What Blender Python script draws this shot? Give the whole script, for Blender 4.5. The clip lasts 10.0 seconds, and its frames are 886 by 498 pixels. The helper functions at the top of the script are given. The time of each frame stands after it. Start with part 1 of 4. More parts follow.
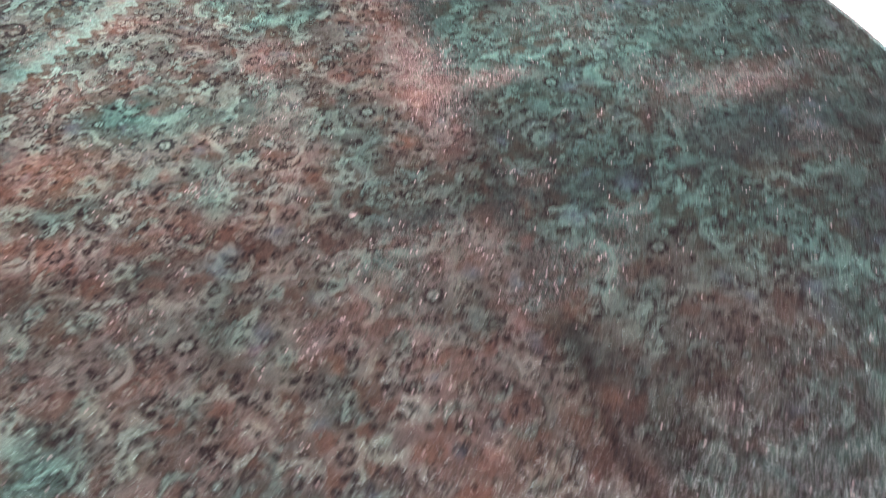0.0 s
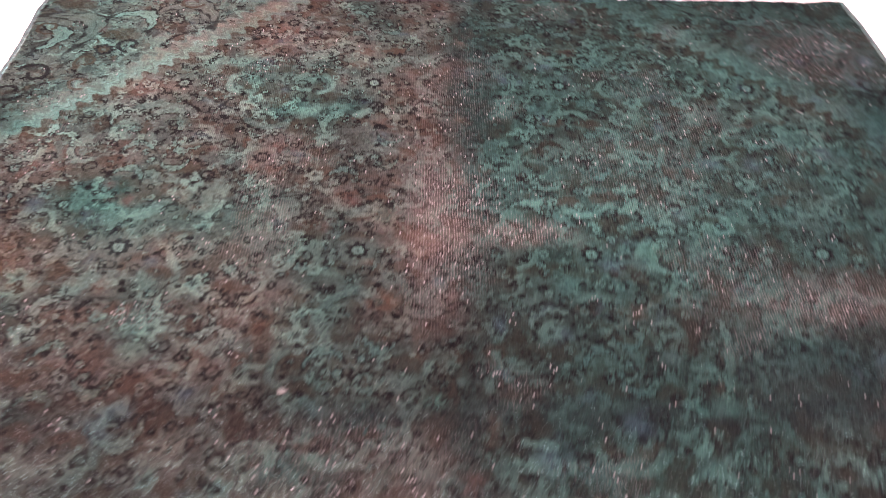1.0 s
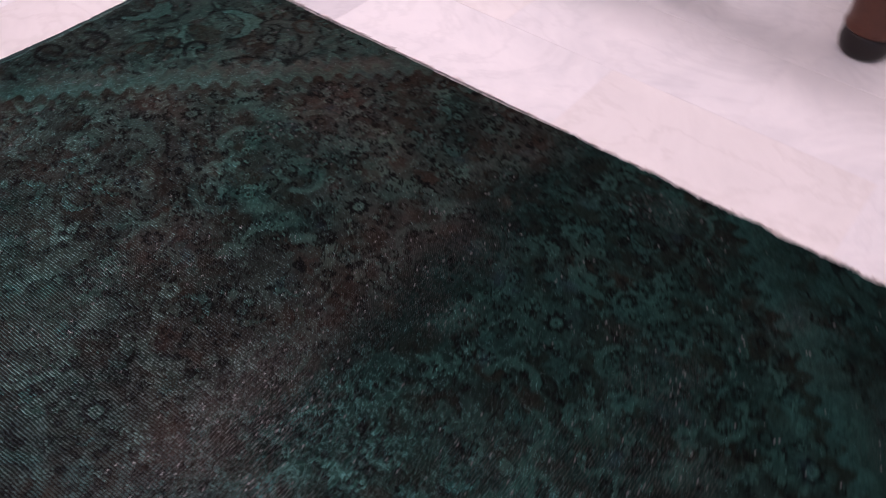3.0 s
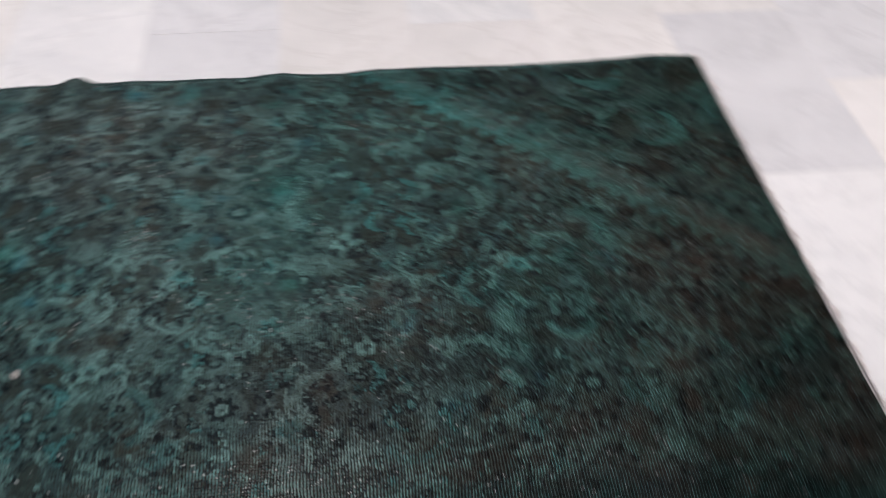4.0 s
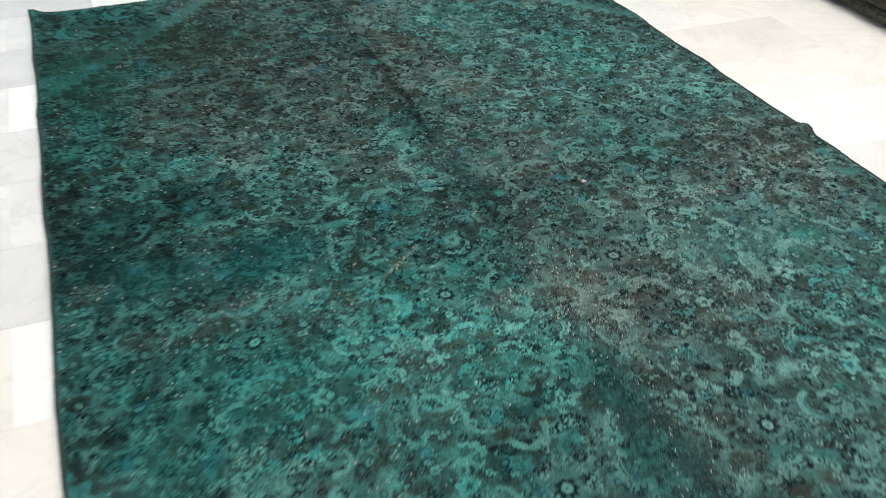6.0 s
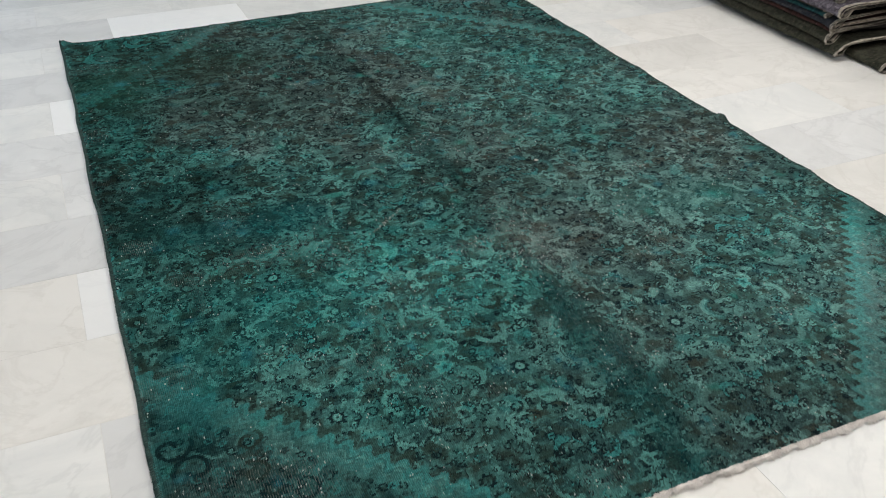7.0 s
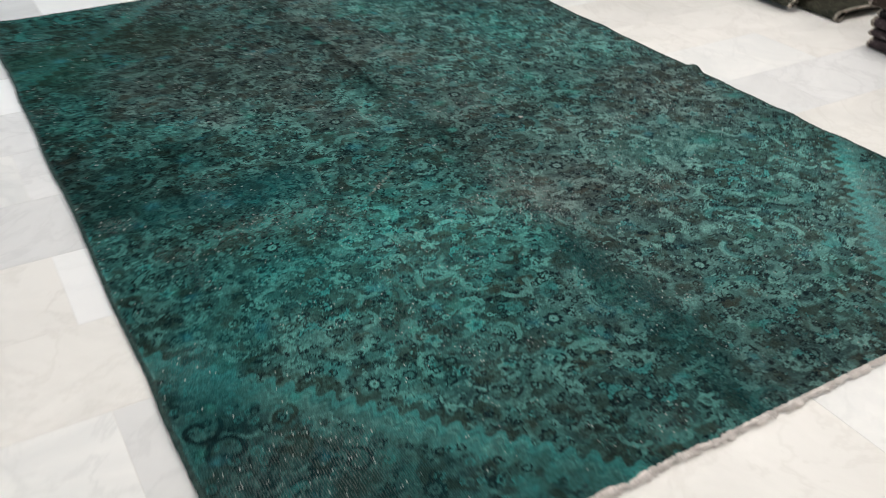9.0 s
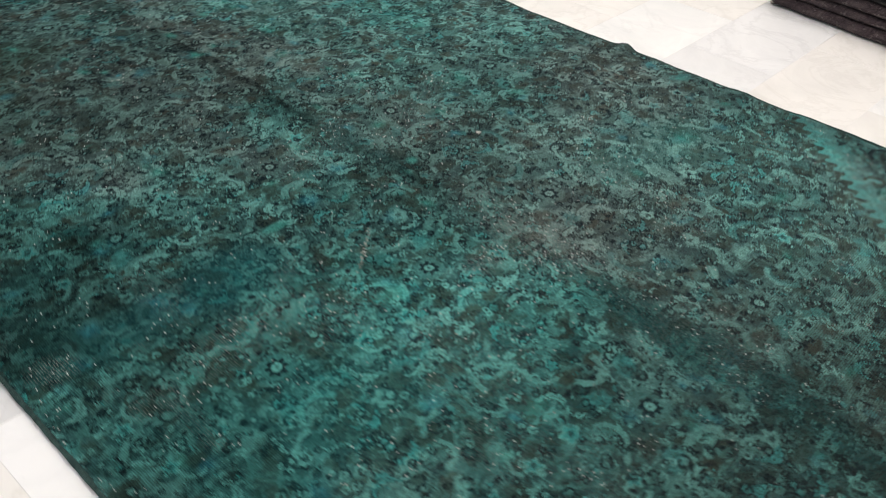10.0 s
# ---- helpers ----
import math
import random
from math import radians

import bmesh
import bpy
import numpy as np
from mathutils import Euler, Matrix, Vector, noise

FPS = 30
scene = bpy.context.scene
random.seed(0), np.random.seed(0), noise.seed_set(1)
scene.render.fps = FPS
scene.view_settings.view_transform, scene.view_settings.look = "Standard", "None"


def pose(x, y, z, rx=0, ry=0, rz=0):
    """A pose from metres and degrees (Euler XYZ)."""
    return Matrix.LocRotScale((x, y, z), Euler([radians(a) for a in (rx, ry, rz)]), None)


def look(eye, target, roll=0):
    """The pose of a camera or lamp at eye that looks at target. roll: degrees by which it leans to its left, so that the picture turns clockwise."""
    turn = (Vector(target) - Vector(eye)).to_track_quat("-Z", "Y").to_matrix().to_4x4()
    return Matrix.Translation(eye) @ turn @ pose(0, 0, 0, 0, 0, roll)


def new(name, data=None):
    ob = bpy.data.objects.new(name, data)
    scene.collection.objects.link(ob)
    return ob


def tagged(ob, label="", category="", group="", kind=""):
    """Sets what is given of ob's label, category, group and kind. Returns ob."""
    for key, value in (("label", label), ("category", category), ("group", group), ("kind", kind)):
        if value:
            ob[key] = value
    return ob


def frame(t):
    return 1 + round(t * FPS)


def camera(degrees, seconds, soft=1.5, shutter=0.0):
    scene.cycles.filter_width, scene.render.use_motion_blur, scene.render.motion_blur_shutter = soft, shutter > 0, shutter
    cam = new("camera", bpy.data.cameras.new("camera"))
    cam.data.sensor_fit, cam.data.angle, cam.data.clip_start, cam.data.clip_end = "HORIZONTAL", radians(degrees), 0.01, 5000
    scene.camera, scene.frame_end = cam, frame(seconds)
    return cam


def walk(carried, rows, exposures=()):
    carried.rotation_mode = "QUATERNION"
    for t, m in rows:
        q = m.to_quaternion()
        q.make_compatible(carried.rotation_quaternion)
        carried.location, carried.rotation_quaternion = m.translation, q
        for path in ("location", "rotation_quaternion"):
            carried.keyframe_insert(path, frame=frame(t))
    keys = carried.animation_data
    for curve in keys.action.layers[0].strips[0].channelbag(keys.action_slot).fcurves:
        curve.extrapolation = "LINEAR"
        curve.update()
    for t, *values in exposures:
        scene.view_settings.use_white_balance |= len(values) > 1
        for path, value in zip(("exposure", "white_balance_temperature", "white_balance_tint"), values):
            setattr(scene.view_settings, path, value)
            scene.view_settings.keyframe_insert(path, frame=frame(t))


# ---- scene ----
cam = camera(52.7, 10.0, soft=0.65, shutter=0.6)
PATH = [
    (0, (-0.465, -1.1, 1.175), (-0.095, 0.295, -0.21), -1.1),
    (0.5, (-0.247, -0.901, 1.147), (0.003, 0.562, -0.194), 0.6),
    (1, (-0.068, -0.681, 1.133), (-0.029, 0.801, -0.211), 1.5),
    (1.5, (0.114, -0.399, 1.102), (0.054, 1.014, -0.313), 3.3),
    (2, (0.308, -0.21, 1.097), (0.017, 1.182, -0.309), 2.1),
    (2.2, (0.423, -0.142, 1.093), (-0.019, 1.229, -0.294), 1.1),
    (3.3, (0.63, 0.377, 1.183), (-0.271, 1.39, -0.288), 5.4),
    (3.5, (0.619, 0.478, 1.21), (-0.39, 1.328, -0.292), 4.7),
    (4, (0.621, 0.788, 1.183), (-0.755, 0.973, -0.256), 1.8),
    (4.5, (0.53, 1.083, 1.177), (-0.804, 0.672, -0.255), 3.0),
    (5, (0.478, 1.385, 1.223), (-0.576, 0.456, -0.2), 5.4),
    (5.5, (0.624, 1.723, 1.249), (-0.052, 0.349, -0.038), 5.0),
    (6, (0.858, 2.027, 1.286), (0.243, 0.529, 0.111), 1.1),
    (6.2, (0.916, 2.158, 1.319), (0.292, 0.653, 0.159), 0.6),
    (7.3, (1.124, 2.618, 1.363), (0.417, 1.066, 0.318), 0.6),
    (7.5, (1.179, 2.635, 1.365), (0.444, 1.082, 0.341), 0.8),
    (8, (1.268, 2.647, 1.369), (0.489, 1.093, 0.378), 1.2),
    (8.5, (1.28, 2.626, 1.34), (0.483, 1.092, 0.334), 1.1),
    (9, (1.27, 2.386, 1.22), (0.417, 0.945, 0.127), 0.6),
    (9.5, (1.289, 1.96, 1.233), (0.262, 0.722, 0.046), 1.2),
    (10, (1.411, 1.626, 1.27), (0.223, 0.574, 0.053), 2.8),
]
EXPOSURES = [
    (0.0, 2.82, 7500, 63), (0.5, 3.00, 7500, 65), (1.0, 2.27, 7500, 66), (1.5, 2.80, 7500, 66), (2.0, 2.48, 7500, 69), (2.2, 2.28, 7500, 67), (3.3, -0.98, 6150, 34),
    (4.0, -0.52, 6150, 19), (4.5, -0.39, 6200, 12), (5.0, -0.40, 6300, 12), (5.5, 0.1, 6400, 10), (6.2, -0.05, 6400, 8),
    (7.3, -0.50, 6300, 8), (7.5, -0.50, 6300, 8), (8.0, -0.24, 6300, 8), (8.5, -0.26, 6300, 8), (9.2, -0.32, 6400, 10), (9.5, -0.51, 6400, 10), (10.0, -0.12, 6500, 12),
]
walk(cam, [(t, look(eye, target, roll)) for t, eye, target, roll in PATH], EXPOSURES)

# ---- world and light ----
FLOOR_Z = -0.010                     # top of the marble; the rug's pile tops out near z = 0
ROOM_W, ROOM_E, ROOM_S, ROOM_N, CEIL = -3.654, 3.570, -4.383, 4.409, 2.95

world = bpy.data.worlds.new("world")
scene.world = world
world.use_nodes = True
wn = world.node_tree
sky = wn.nodes.new("ShaderNodeTexSky")
sky.sky_type, sky.sun_disc = "NISHITA", False
sky.sun_elevation, sky.sun_rotation = radians(38), radians(60)
wn.nodes["Background"].inputs["Strength"].default_value = 0.10
wn.links.new(sky.outputs["Color"], wn.nodes["Background"].inputs["Color"])


def area_lamp(name, place, aim, size, size_y, watts, colour):
    data = bpy.data.lights.new(name, "AREA")
    data.shape, data.size, data.size_y, data.energy, data.color = "RECTANGLE", size, size_y, watts, colour
    ob = new(name, data)
    ob.matrix_world = look(place, aim)
    return ob


LAMP_WARM = (1.0, 0.945, 0.89)
LAMP_PLACES = [(x, y) for x in (-2.2, 0.2, 2.3) for y in (-2.9, 0.1, 2.9)]
for lx, ly in LAMP_PLACES:
    watts = (41 if lx < -1 else (28 if lx < 1 else (8 if ly > 1 else 2))) * (0.36 if ly < -1 else 1.0)
    area_lamp("ceiling_lamp", (lx, ly, CEIL - 0.09), (lx, ly, 0), 1.1, 0.5, watts, LAMP_WARM)
area_lamp("daylight", (ROOM_E - 0.05, -2.6, 1.45), (0, -2.0, 0.2), 2.6, 2.0, 42, (0.60, 0.80, 1.0))

# ---- materials ----


def srgb(r, g, b):
    out = []
    for v in (r, g, b):
        v /= 255
        out.append(v / 12.92 if v <= 0.04045 else ((v + 0.055) / 1.055) ** 2.4)
    return (*out, 1.0)


class Nodes:
    """Short calls for building a node material."""

    def __init__(self, name, rough=0.6, spec=0.4):
        self.mat = bpy.data.materials.new(name)
        self.mat.use_nodes = True
        self.tree = self.mat.node_tree
        self.bsdf = self.tree.nodes["Principled BSDF"]
        self.bsdf.inputs["Roughness"].default_value = rough
        self.bsdf.inputs["Specular IOR Level"].default_value = spec

    def add(self, kind, **settings):
        node = self.tree.nodes.new(kind)
        for key, value in settings.items():
            if key in node.inputs:
                node.inputs[key].default_value = value
        return node

    def link(self, a, b):
        self.tree.links.new(a, b)

    def place(self):
        return self.add("ShaderNodeTexCoord").outputs["Object"]

    def noise(self, vector, scale, detail=4.0, rough=0.55, warp=0.0):
        node = self.add("ShaderNodeTexNoise", Scale=scale, Detail=detail, Roughness=rough, Distortion=warp)
        self.link(vector, node.inputs["Vector"])
        return node.outputs["Fac"]

    def ramp(self, value, stops):
        node = self.add("ShaderNodeValToRGB")
        points = node.color_ramp.elements
        while len(points) < len(stops):
            points.new(0.5)
        for point, (at, colour) in zip(points, stops):
            point.position, point.color = at, colour
        self.link(value, node.inputs["Fac"])
        return node.outputs["Color"]

    def mix(self, fac, a, b, how="MIX"):
        node = self.add("ShaderNodeMix")
        node.data_type, node.blend_type = "RGBA", how
        for socket, value in ((node.inputs["Factor"], fac), (node.inputs["A"], a), (node.inputs["B"], b)):
            socket = [s for s in node.inputs if s.name == socket.name and s.type in ("VALUE" if socket.name == "Factor" else "RGBA",)][0]
            if isinstance(value, (int, float, tuple)):
                socket.default_value = value
            else:
                self.link(value, socket)
        return [s for s in node.outputs if s.type == "RGBA"][0]

    def math(self, how, a, b=0.0, c=0.0):
        node = self.add("ShaderNodeMath")
        node.operation = how
        for socket, value in zip(node.inputs, (a, b, c)):
            if isinstance(value, (int, float)):
                socket.default_value = value
            else:
                self.link(value, socket)
        return node.outputs["Value"]

    def colour(self, out):
        self.link(out, self.bsdf.inputs["Base Color"])

    def bump(self, height, strength, distance):
        node = self.add("ShaderNodeBump", Strength=strength, Distance=distance)
        self.link(height, node.inputs["Height"])
        self.link(node.outputs["Normal"], self.bsdf.inputs["Normal"])


def grey(v):
    return (v, v, v, 1.0)


def marble(name, base, cloud, vein, amount):
    """Honed white marble: every tile has its own cut of cloud, vein and tone."""
    n = Nodes(name, 0.38, 0.35)
    info = n.add("ShaderNodeObjectInfo")
    shift = n.add("ShaderNodeVectorMath")
    shift.operation = "MULTIPLY_ADD"
    n.link(info.outputs["Random"], shift.inputs[0])
    shift.inputs[1].default_value = (41.0, 23.0, 17.0)
    n.link(n.place(), shift.inputs[2])
    at = shift.outputs["Vector"]
    clouds = n.ramp(n.noise(at, 3.6, 6, 0.65, 0.8), [(0.32, cloud), (0.60, base)])
    lines = n.noise(at, 2.1, 6, 0.62, 2.2)
    vein_mask = n.ramp(n.math("ABSOLUTE", n.math("SUBTRACT", lines, 0.5)), [(0.0, grey(1)), (0.035, grey(0))])
    patchy = n.math("MULTIPLY", n.math("MULTIPLY", vein_mask, n.noise(at, 1.3, 2)), amount)
    stained = n.mix(patchy, clouds, vein)
    specks = n.ramp(n.noise(at, 55, 3, 0.7), [(0.70, grey(0)), (0.80, grey(1))])
    stained = n.mix(n.math("MULTIPLY", specks, 0.35), stained, vein)
    tone = n.math("MULTIPLY_ADD", info.outputs["Random"], 0.10, 0.93)
    toned = n.add("ShaderNodeVectorMath")
    toned.operation = "SCALE"
    n.link(stained, toned.inputs[0])
    n.link(tone, toned.inputs["Scale"])
    n.colour(toned.outputs["Vector"])
    gloss = n.ramp(n.noise(at, 9, 4), [(0.3, grey(0.32)), (0.7, grey(0.50))])
    n.link(gloss, n.bsdf.inputs["Roughness"])
    n.bump(n.noise(at, 60, 3), 0.05, 0.002)
    return n.mat


MARBLE = [
    marble("marble_white", (0.80, 0.80, 0.79, 1), (0.70, 0.71, 0.71, 1), (0.52, 0.53, 0.53, 1), 0.40),
    marble("marble_warm", (0.79, 0.775, 0.75, 1), (0.71, 0.70, 0.675, 1), (0.52, 0.50, 0.46, 1), 0.42),
    marble("marble_grey", (0.742, 0.747, 0.752, 1), (0.655, 0.662, 0.668, 1), (0.49, 0.495, 0.50, 1), 0.5),
    marble("marble_bright", (0.88, 0.885, 0.89, 1), (0.85, 0.857, 0.865, 1), (0.66, 0.67, 0.68, 1), 0.2),
]


def plain(name, colour, rough=0.8, scale=6.0, vary=0.12, bump=0.05):
    n = Nodes(name, rough, 0.3)
    at = n.place()
    dark = tuple(v * (1 - vary) for v in colour[:3]) + (1.0,)
    light = tuple(min(1, v * (1 + vary)) for v in colour[:3]) + (1.0,)
    coarse = n.ramp(n.noise(at, scale, 4), [(0.35, dark), (0.65, light)])
    n.colour(n.mix(0.35, coarse, n.ramp(n.noise(at, scale * 14, 3), [(0.3, dark), (0.7, light)])))
    n.bump(n.noise(at, scale * 20, 3), bump, 0.002)
    return n.mat


GROUT = plain("grout", (0.70, 0.69, 0.67, 1), 0.9, 9)
PLASTER = plain("plaster", (0.74, 0.72, 0.69, 1), 0.9, 1.5, 0.05)
CEILING_PAINT = plain("ceiling_paint", (0.80, 0.79, 0.77, 1), 0.9, 1.2, 0.04)
METAL = plain("painted_metal", (0.55, 0.55, 0.56, 1), 0.4, 5, 0.05)


def pile_material():
    """Overdyed wool pile. The woven design is the mesh's dye colour; its fourth value tells how far the pile is worn to the warps."""
    n = Nodes("overdyed_pile", 0.95, 0.12)
    at = n.place()
    dye = n.add("ShaderNodeAttribute")
    dye.attribute_name = "dye"
    apart = n.add("ShaderNodeSeparateXYZ")
    n.link(at, apart.inputs["Vector"])
    tip = n.add("ShaderNodeAttribute")
    tip.attribute_name = "nap_shade"
    knots = n.noise(at, 420, 2, 0.6)
    tufts = n.noise(at, 130, 3, 0.6)
    shade = n.mix(1.0, n.ramp(knots, [(0.25, grey(0.70)), (0.75, grey(1.28))]), n.ramp(tufts, [(0.32, grey(0.72)), (0.68, grey(1.28))]), "MULTIPLY")
    # rows of warp show through as fine ribs
    rib_x = n.math("MULTIPLY_ADD", n.noise(at, 9, 2), 0.010, apart.outputs["X"])
    rib = n.math("MULTIPLY_ADD", n.math("SINE", n.math("MULTIPLY", rib_x, 2 * math.pi / 0.0043)), 0.5, 0.5)
    rib_where = n.ramp(n.noise(at, 3.5, 3), [(0.44, grey(0)), (0.60, grey(1))])
    shade = n.mix(n.math("MULTIPLY", rib_where, 0.5), shade, n.mix(1.0, shade, n.ramp(rib, [(0.2, grey(0.60)), (0.8, grey(1.36))]), "MULTIPLY"))
    # the nap leans south; its sheen is painted by facing: north flanks light, south flanks dark
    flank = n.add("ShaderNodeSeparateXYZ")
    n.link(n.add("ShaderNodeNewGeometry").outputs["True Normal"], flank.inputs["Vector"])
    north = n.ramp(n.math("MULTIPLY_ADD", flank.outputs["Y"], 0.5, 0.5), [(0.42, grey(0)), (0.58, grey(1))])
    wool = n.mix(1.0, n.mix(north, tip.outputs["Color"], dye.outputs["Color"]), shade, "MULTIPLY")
    # bared cotton warps: thin pale threads that run the length of the rug
    drift = n.noise(at, 14, 2)
    across = n.math("MULTIPLY_ADD", drift, 0.011, apart.outputs["X"])
    thread = n.math("SINE", n.math("MULTIPLY", across, 2 * math.pi / 0.0052))
    thread = n.math("MULTIPLY_ADD", thread, 0.5, 0.5)
    breaks = n.add("ShaderNodeMapping")
    breaks.inputs["Scale"].default_value = (200, 95, 60)
    n.link(at, breaks.inputs["Vector"])
    broken = n.noise(breaks.outputs["Vector"], 1.0, 3, 0.7)
    bare = n.math("MULTIPLY", n.math("POWER", thread, 3.0), n.ramp(broken, [(0.46, grey(0)), (0.54, grey(1))]))
    bare = n.math("MULTIPLY", bare, dye.outputs["Alpha"])
    # threads dimmed on south flanks, the nap's shade painted into their colour
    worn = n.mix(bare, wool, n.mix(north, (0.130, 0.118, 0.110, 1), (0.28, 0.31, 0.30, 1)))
    # flecks of undyed cotton, most in the worn places
    spots = n.add("ShaderNodeTexVoronoi", Scale=1.0, Randomness=1.0)
    stretch = n.add("ShaderNodeMapping")
    stretch.inputs["Scale"].default_value = (200, 88, 60)
    stretch.inputs["Rotation"].default_value = (0, 0, 0.25)
    n.link(at, stretch.inputs["Vector"])
    n.link(stretch.outputs["Vector"], spots.inputs["Vector"])
    chance = n.add("ShaderNodeSeparateXYZ")
    n.link(spots.outputs["Color"], chance.inputs["Vector"])
    dot = n.ramp(spots.outputs["Distance"], [(0.22, grey(1)), (0.36, grey(0))])
    cluster = n.math("MULTIPLY", n.ramp(n.noise(at, 11, 3, 0.7), [(0.54, grey(0)), (0.74, grey(1))]), 0.26)
    cluster = n.math("MULTIPLY_ADD", dye.outputs["Alpha"], 0.20, cluster)
    fleck = n.math("MULTIPLY", dot, n.math("LESS_THAN", chance.outputs["X"], cluster))
    # flecks too have a painted shaded colour on south flanks
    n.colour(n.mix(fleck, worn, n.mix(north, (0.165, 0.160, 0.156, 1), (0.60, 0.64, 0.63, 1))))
    n.bsdf.inputs["Sheen Weight"].default_value = 0.05
    n.bump(n.mix(0.5, knots, tufts), 0.7, 0.003)
    return n.mat


def cloth(name, a, b, c, scale=22.0):
    """Folded rug: a mottled woven design in three dyes."""
    n = Nodes(name, 0.95, 0.1)
    at = n.place()
    first = n.mix(n.ramp(n.noise(at, scale, 5, 0.7, 1.0), [(0.44, grey(0)), (0.56, grey(1))]), a, b)
    second = n.mix(n.ramp(n.noise(at, scale * 2.3, 4, 0.7, 0.5), [(0.56, grey(0)), (0.64, grey(1))]), first, c)
    n.colour(n.mix(1.0, second, n.ramp(n.noise(at, 260, 2), [(0.25, grey(0.55)), (0.75, grey(1.35))]), "MULTIPLY"))
    n.bump(n.noise(at, 240, 2), 0.5, 0.003)
    return n.mat


PILE = pile_material()
COTTON = plain("fringe_cotton", (0.68, 0.645, 0.625, 1), 0.95, 30, 0.25, 0.3)
PALE_EDGE = plain("pale_cut_edge", (0.35, 0.315, 0.27, 1), 0.95, 60, 0.75, 0.8)
DARK_EDGE = plain("dark_cut_edge", (0.022, 0.020, 0.018, 1), 0.95, 40, 0.4, 0.4)
CORD = plain("selvedge_wool", (0.020, 0.045, 0.042, 1), 0.95, 60, 0.5, 0.4)
STITCH = plain("overcast_thread", (0.045, 0.085, 0.08, 1), 0.95, 60, 0.3, 0.3)

# ---- mesh helpers ----


def part(name, bm, material, parent, label="", smooth=False):
    data = bpy.data.meshes.new(name)
    if smooth:
        for face in bm.faces:
            face.smooth = True
    bm.to_mesh(data)
    bm.free()
    data.materials.append(material)
    ob = new(name, data)
    ob.parent = parent
    if label:
        ob["label"] = label
    return ob


def box(bm, x0, x1, y0, y1, z0, z1, bevel=0.0):
    made = bmesh.ops.create_cube(bm, size=1.0, matrix=Matrix.LocRotScale(((x0 + x1) / 2, (y0 + y1) / 2, (z0 + z1) / 2), None, (x1 - x0, y1 - y0, z1 - z0)))
    if bevel:
        edges = {e for v in made["verts"] for e in v.link_edges}
        bmesh.ops.bevel(bm, geom=list(edges), offset=bevel, segments=2, affect="EDGES", profile=0.5)
    return bm


def grid_mesh(name, verts, rows, cols, closed=False):
    """A mesh from a rows x cols sheet of points; closed joins the last column to the first."""
    at = np.arange(rows * cols).reshape(rows, cols)
    nxt = np.roll(at, -1, 1) if closed else at[:, 1:]
    cur = at if closed else at[:, :-1]
    quads = np.stack([cur[:-1], nxt[:-1], nxt[1:], cur[1:]], -1).reshape(-1, 4)
    data = bpy.data.meshes.new(name)
    data.vertices.add(len(verts))
    data.vertices.foreach_set("co", np.asarray(verts, np.float32).ravel())
    data.loops.add(quads.size)
    data.loops.foreach_set("vertex_index", quads.astype(np.int32).ravel())
    data.polygons.add(len(quads))
    data.polygons.foreach_set("loop_start", np.arange(0, quads.size, 4, dtype=np.int32))
    data.polygons.foreach_set("use_smooth", np.ones(len(quads), bool))
    data.update(calc_edges=True)
    return data


def sheet(name, verts, rows, cols, material, parent, label="", closed=False):
    data = grid_mesh(name, verts, rows, cols, closed)
    data.materials.append(material)
    ob = new(name, data)
    ob.parent = parent
    if label:
        ob["label"] = label
    return ob


# ---- the room ----


def room_piece(name, x0, x1, y0, y1, z0, z1, material, label):
    data = bpy.data.meshes.new(name)
    bm = box(bmesh.new(), x0, x1, y0, y1, z0, z1)
    bm.to_mesh(data)
    bm.free()
    data.materials.append(material)
    return tagged(new(name, data), label, "ceiling" if name == "ceiling" else ("floor" if name == "floor" else "wall"), kind="structure")


floor = room_piece("floor", ROOM_W, ROOM_E, ROOM_S, ROOM_N, -0.16, FLOOR_Z - 0.0009, GROUT, "polished white marble tile floor with pale grey joints")
room_piece("ceiling", ROOM_W, ROOM_E, ROOM_S, ROOM_N, CEIL, CEIL + 0.2, CEILING_PAINT, "plain white painted showroom ceiling")
room_piece("wall_west", ROOM_W - 0.2, ROOM_W, ROOM_S - 0.2, ROOM_N + 0.2, -0.16, CEIL + 0.2, PLASTER, "plain off-white plaster wall behind rug stacks")
room_piece("wall_north", ROOM_W, ROOM_E, ROOM_N, ROOM_N + 0.2, -0.16, CEIL + 0.2, PLASTER, "plain off-white plaster wall of the showroom")
room_piece("wall_south", ROOM_W, ROOM_E, ROOM_S - 0.2, ROOM_S, -0.16, CEIL + 0.2, PLASTER, "plain off-white plaster wall of the showroom")
# east wall with the shopfront opening
WY0, WY1, WZ0, WZ1 = -3.95, -1.25, 0.35, 2.5
bm = bmesh.new()
box(bm, ROOM_E, ROOM_E + 0.2, ROOM_S - 0.2, WY0, -0.16, CEIL + 0.2)
box(bm, ROOM_E, ROOM_E + 0.2, WY1, ROOM_N + 0.2, -0.16, CEIL + 0.2)
box(bm, ROOM_E, ROOM_E + 0.2, WY0, WY1, -0.16, WZ0)
box(bm, ROOM_E, ROOM_E + 0.2, WY0, WY1, WZ1, CEIL + 0.2)
data = bpy.data.meshes.new("wall_east")
bm.to_mesh(data)
bm.free()
data.materials.append(PLASTER)
tagged(new("wall_east", data), "plain off-white plaster wall with a shop window", "wall", kind="structure")


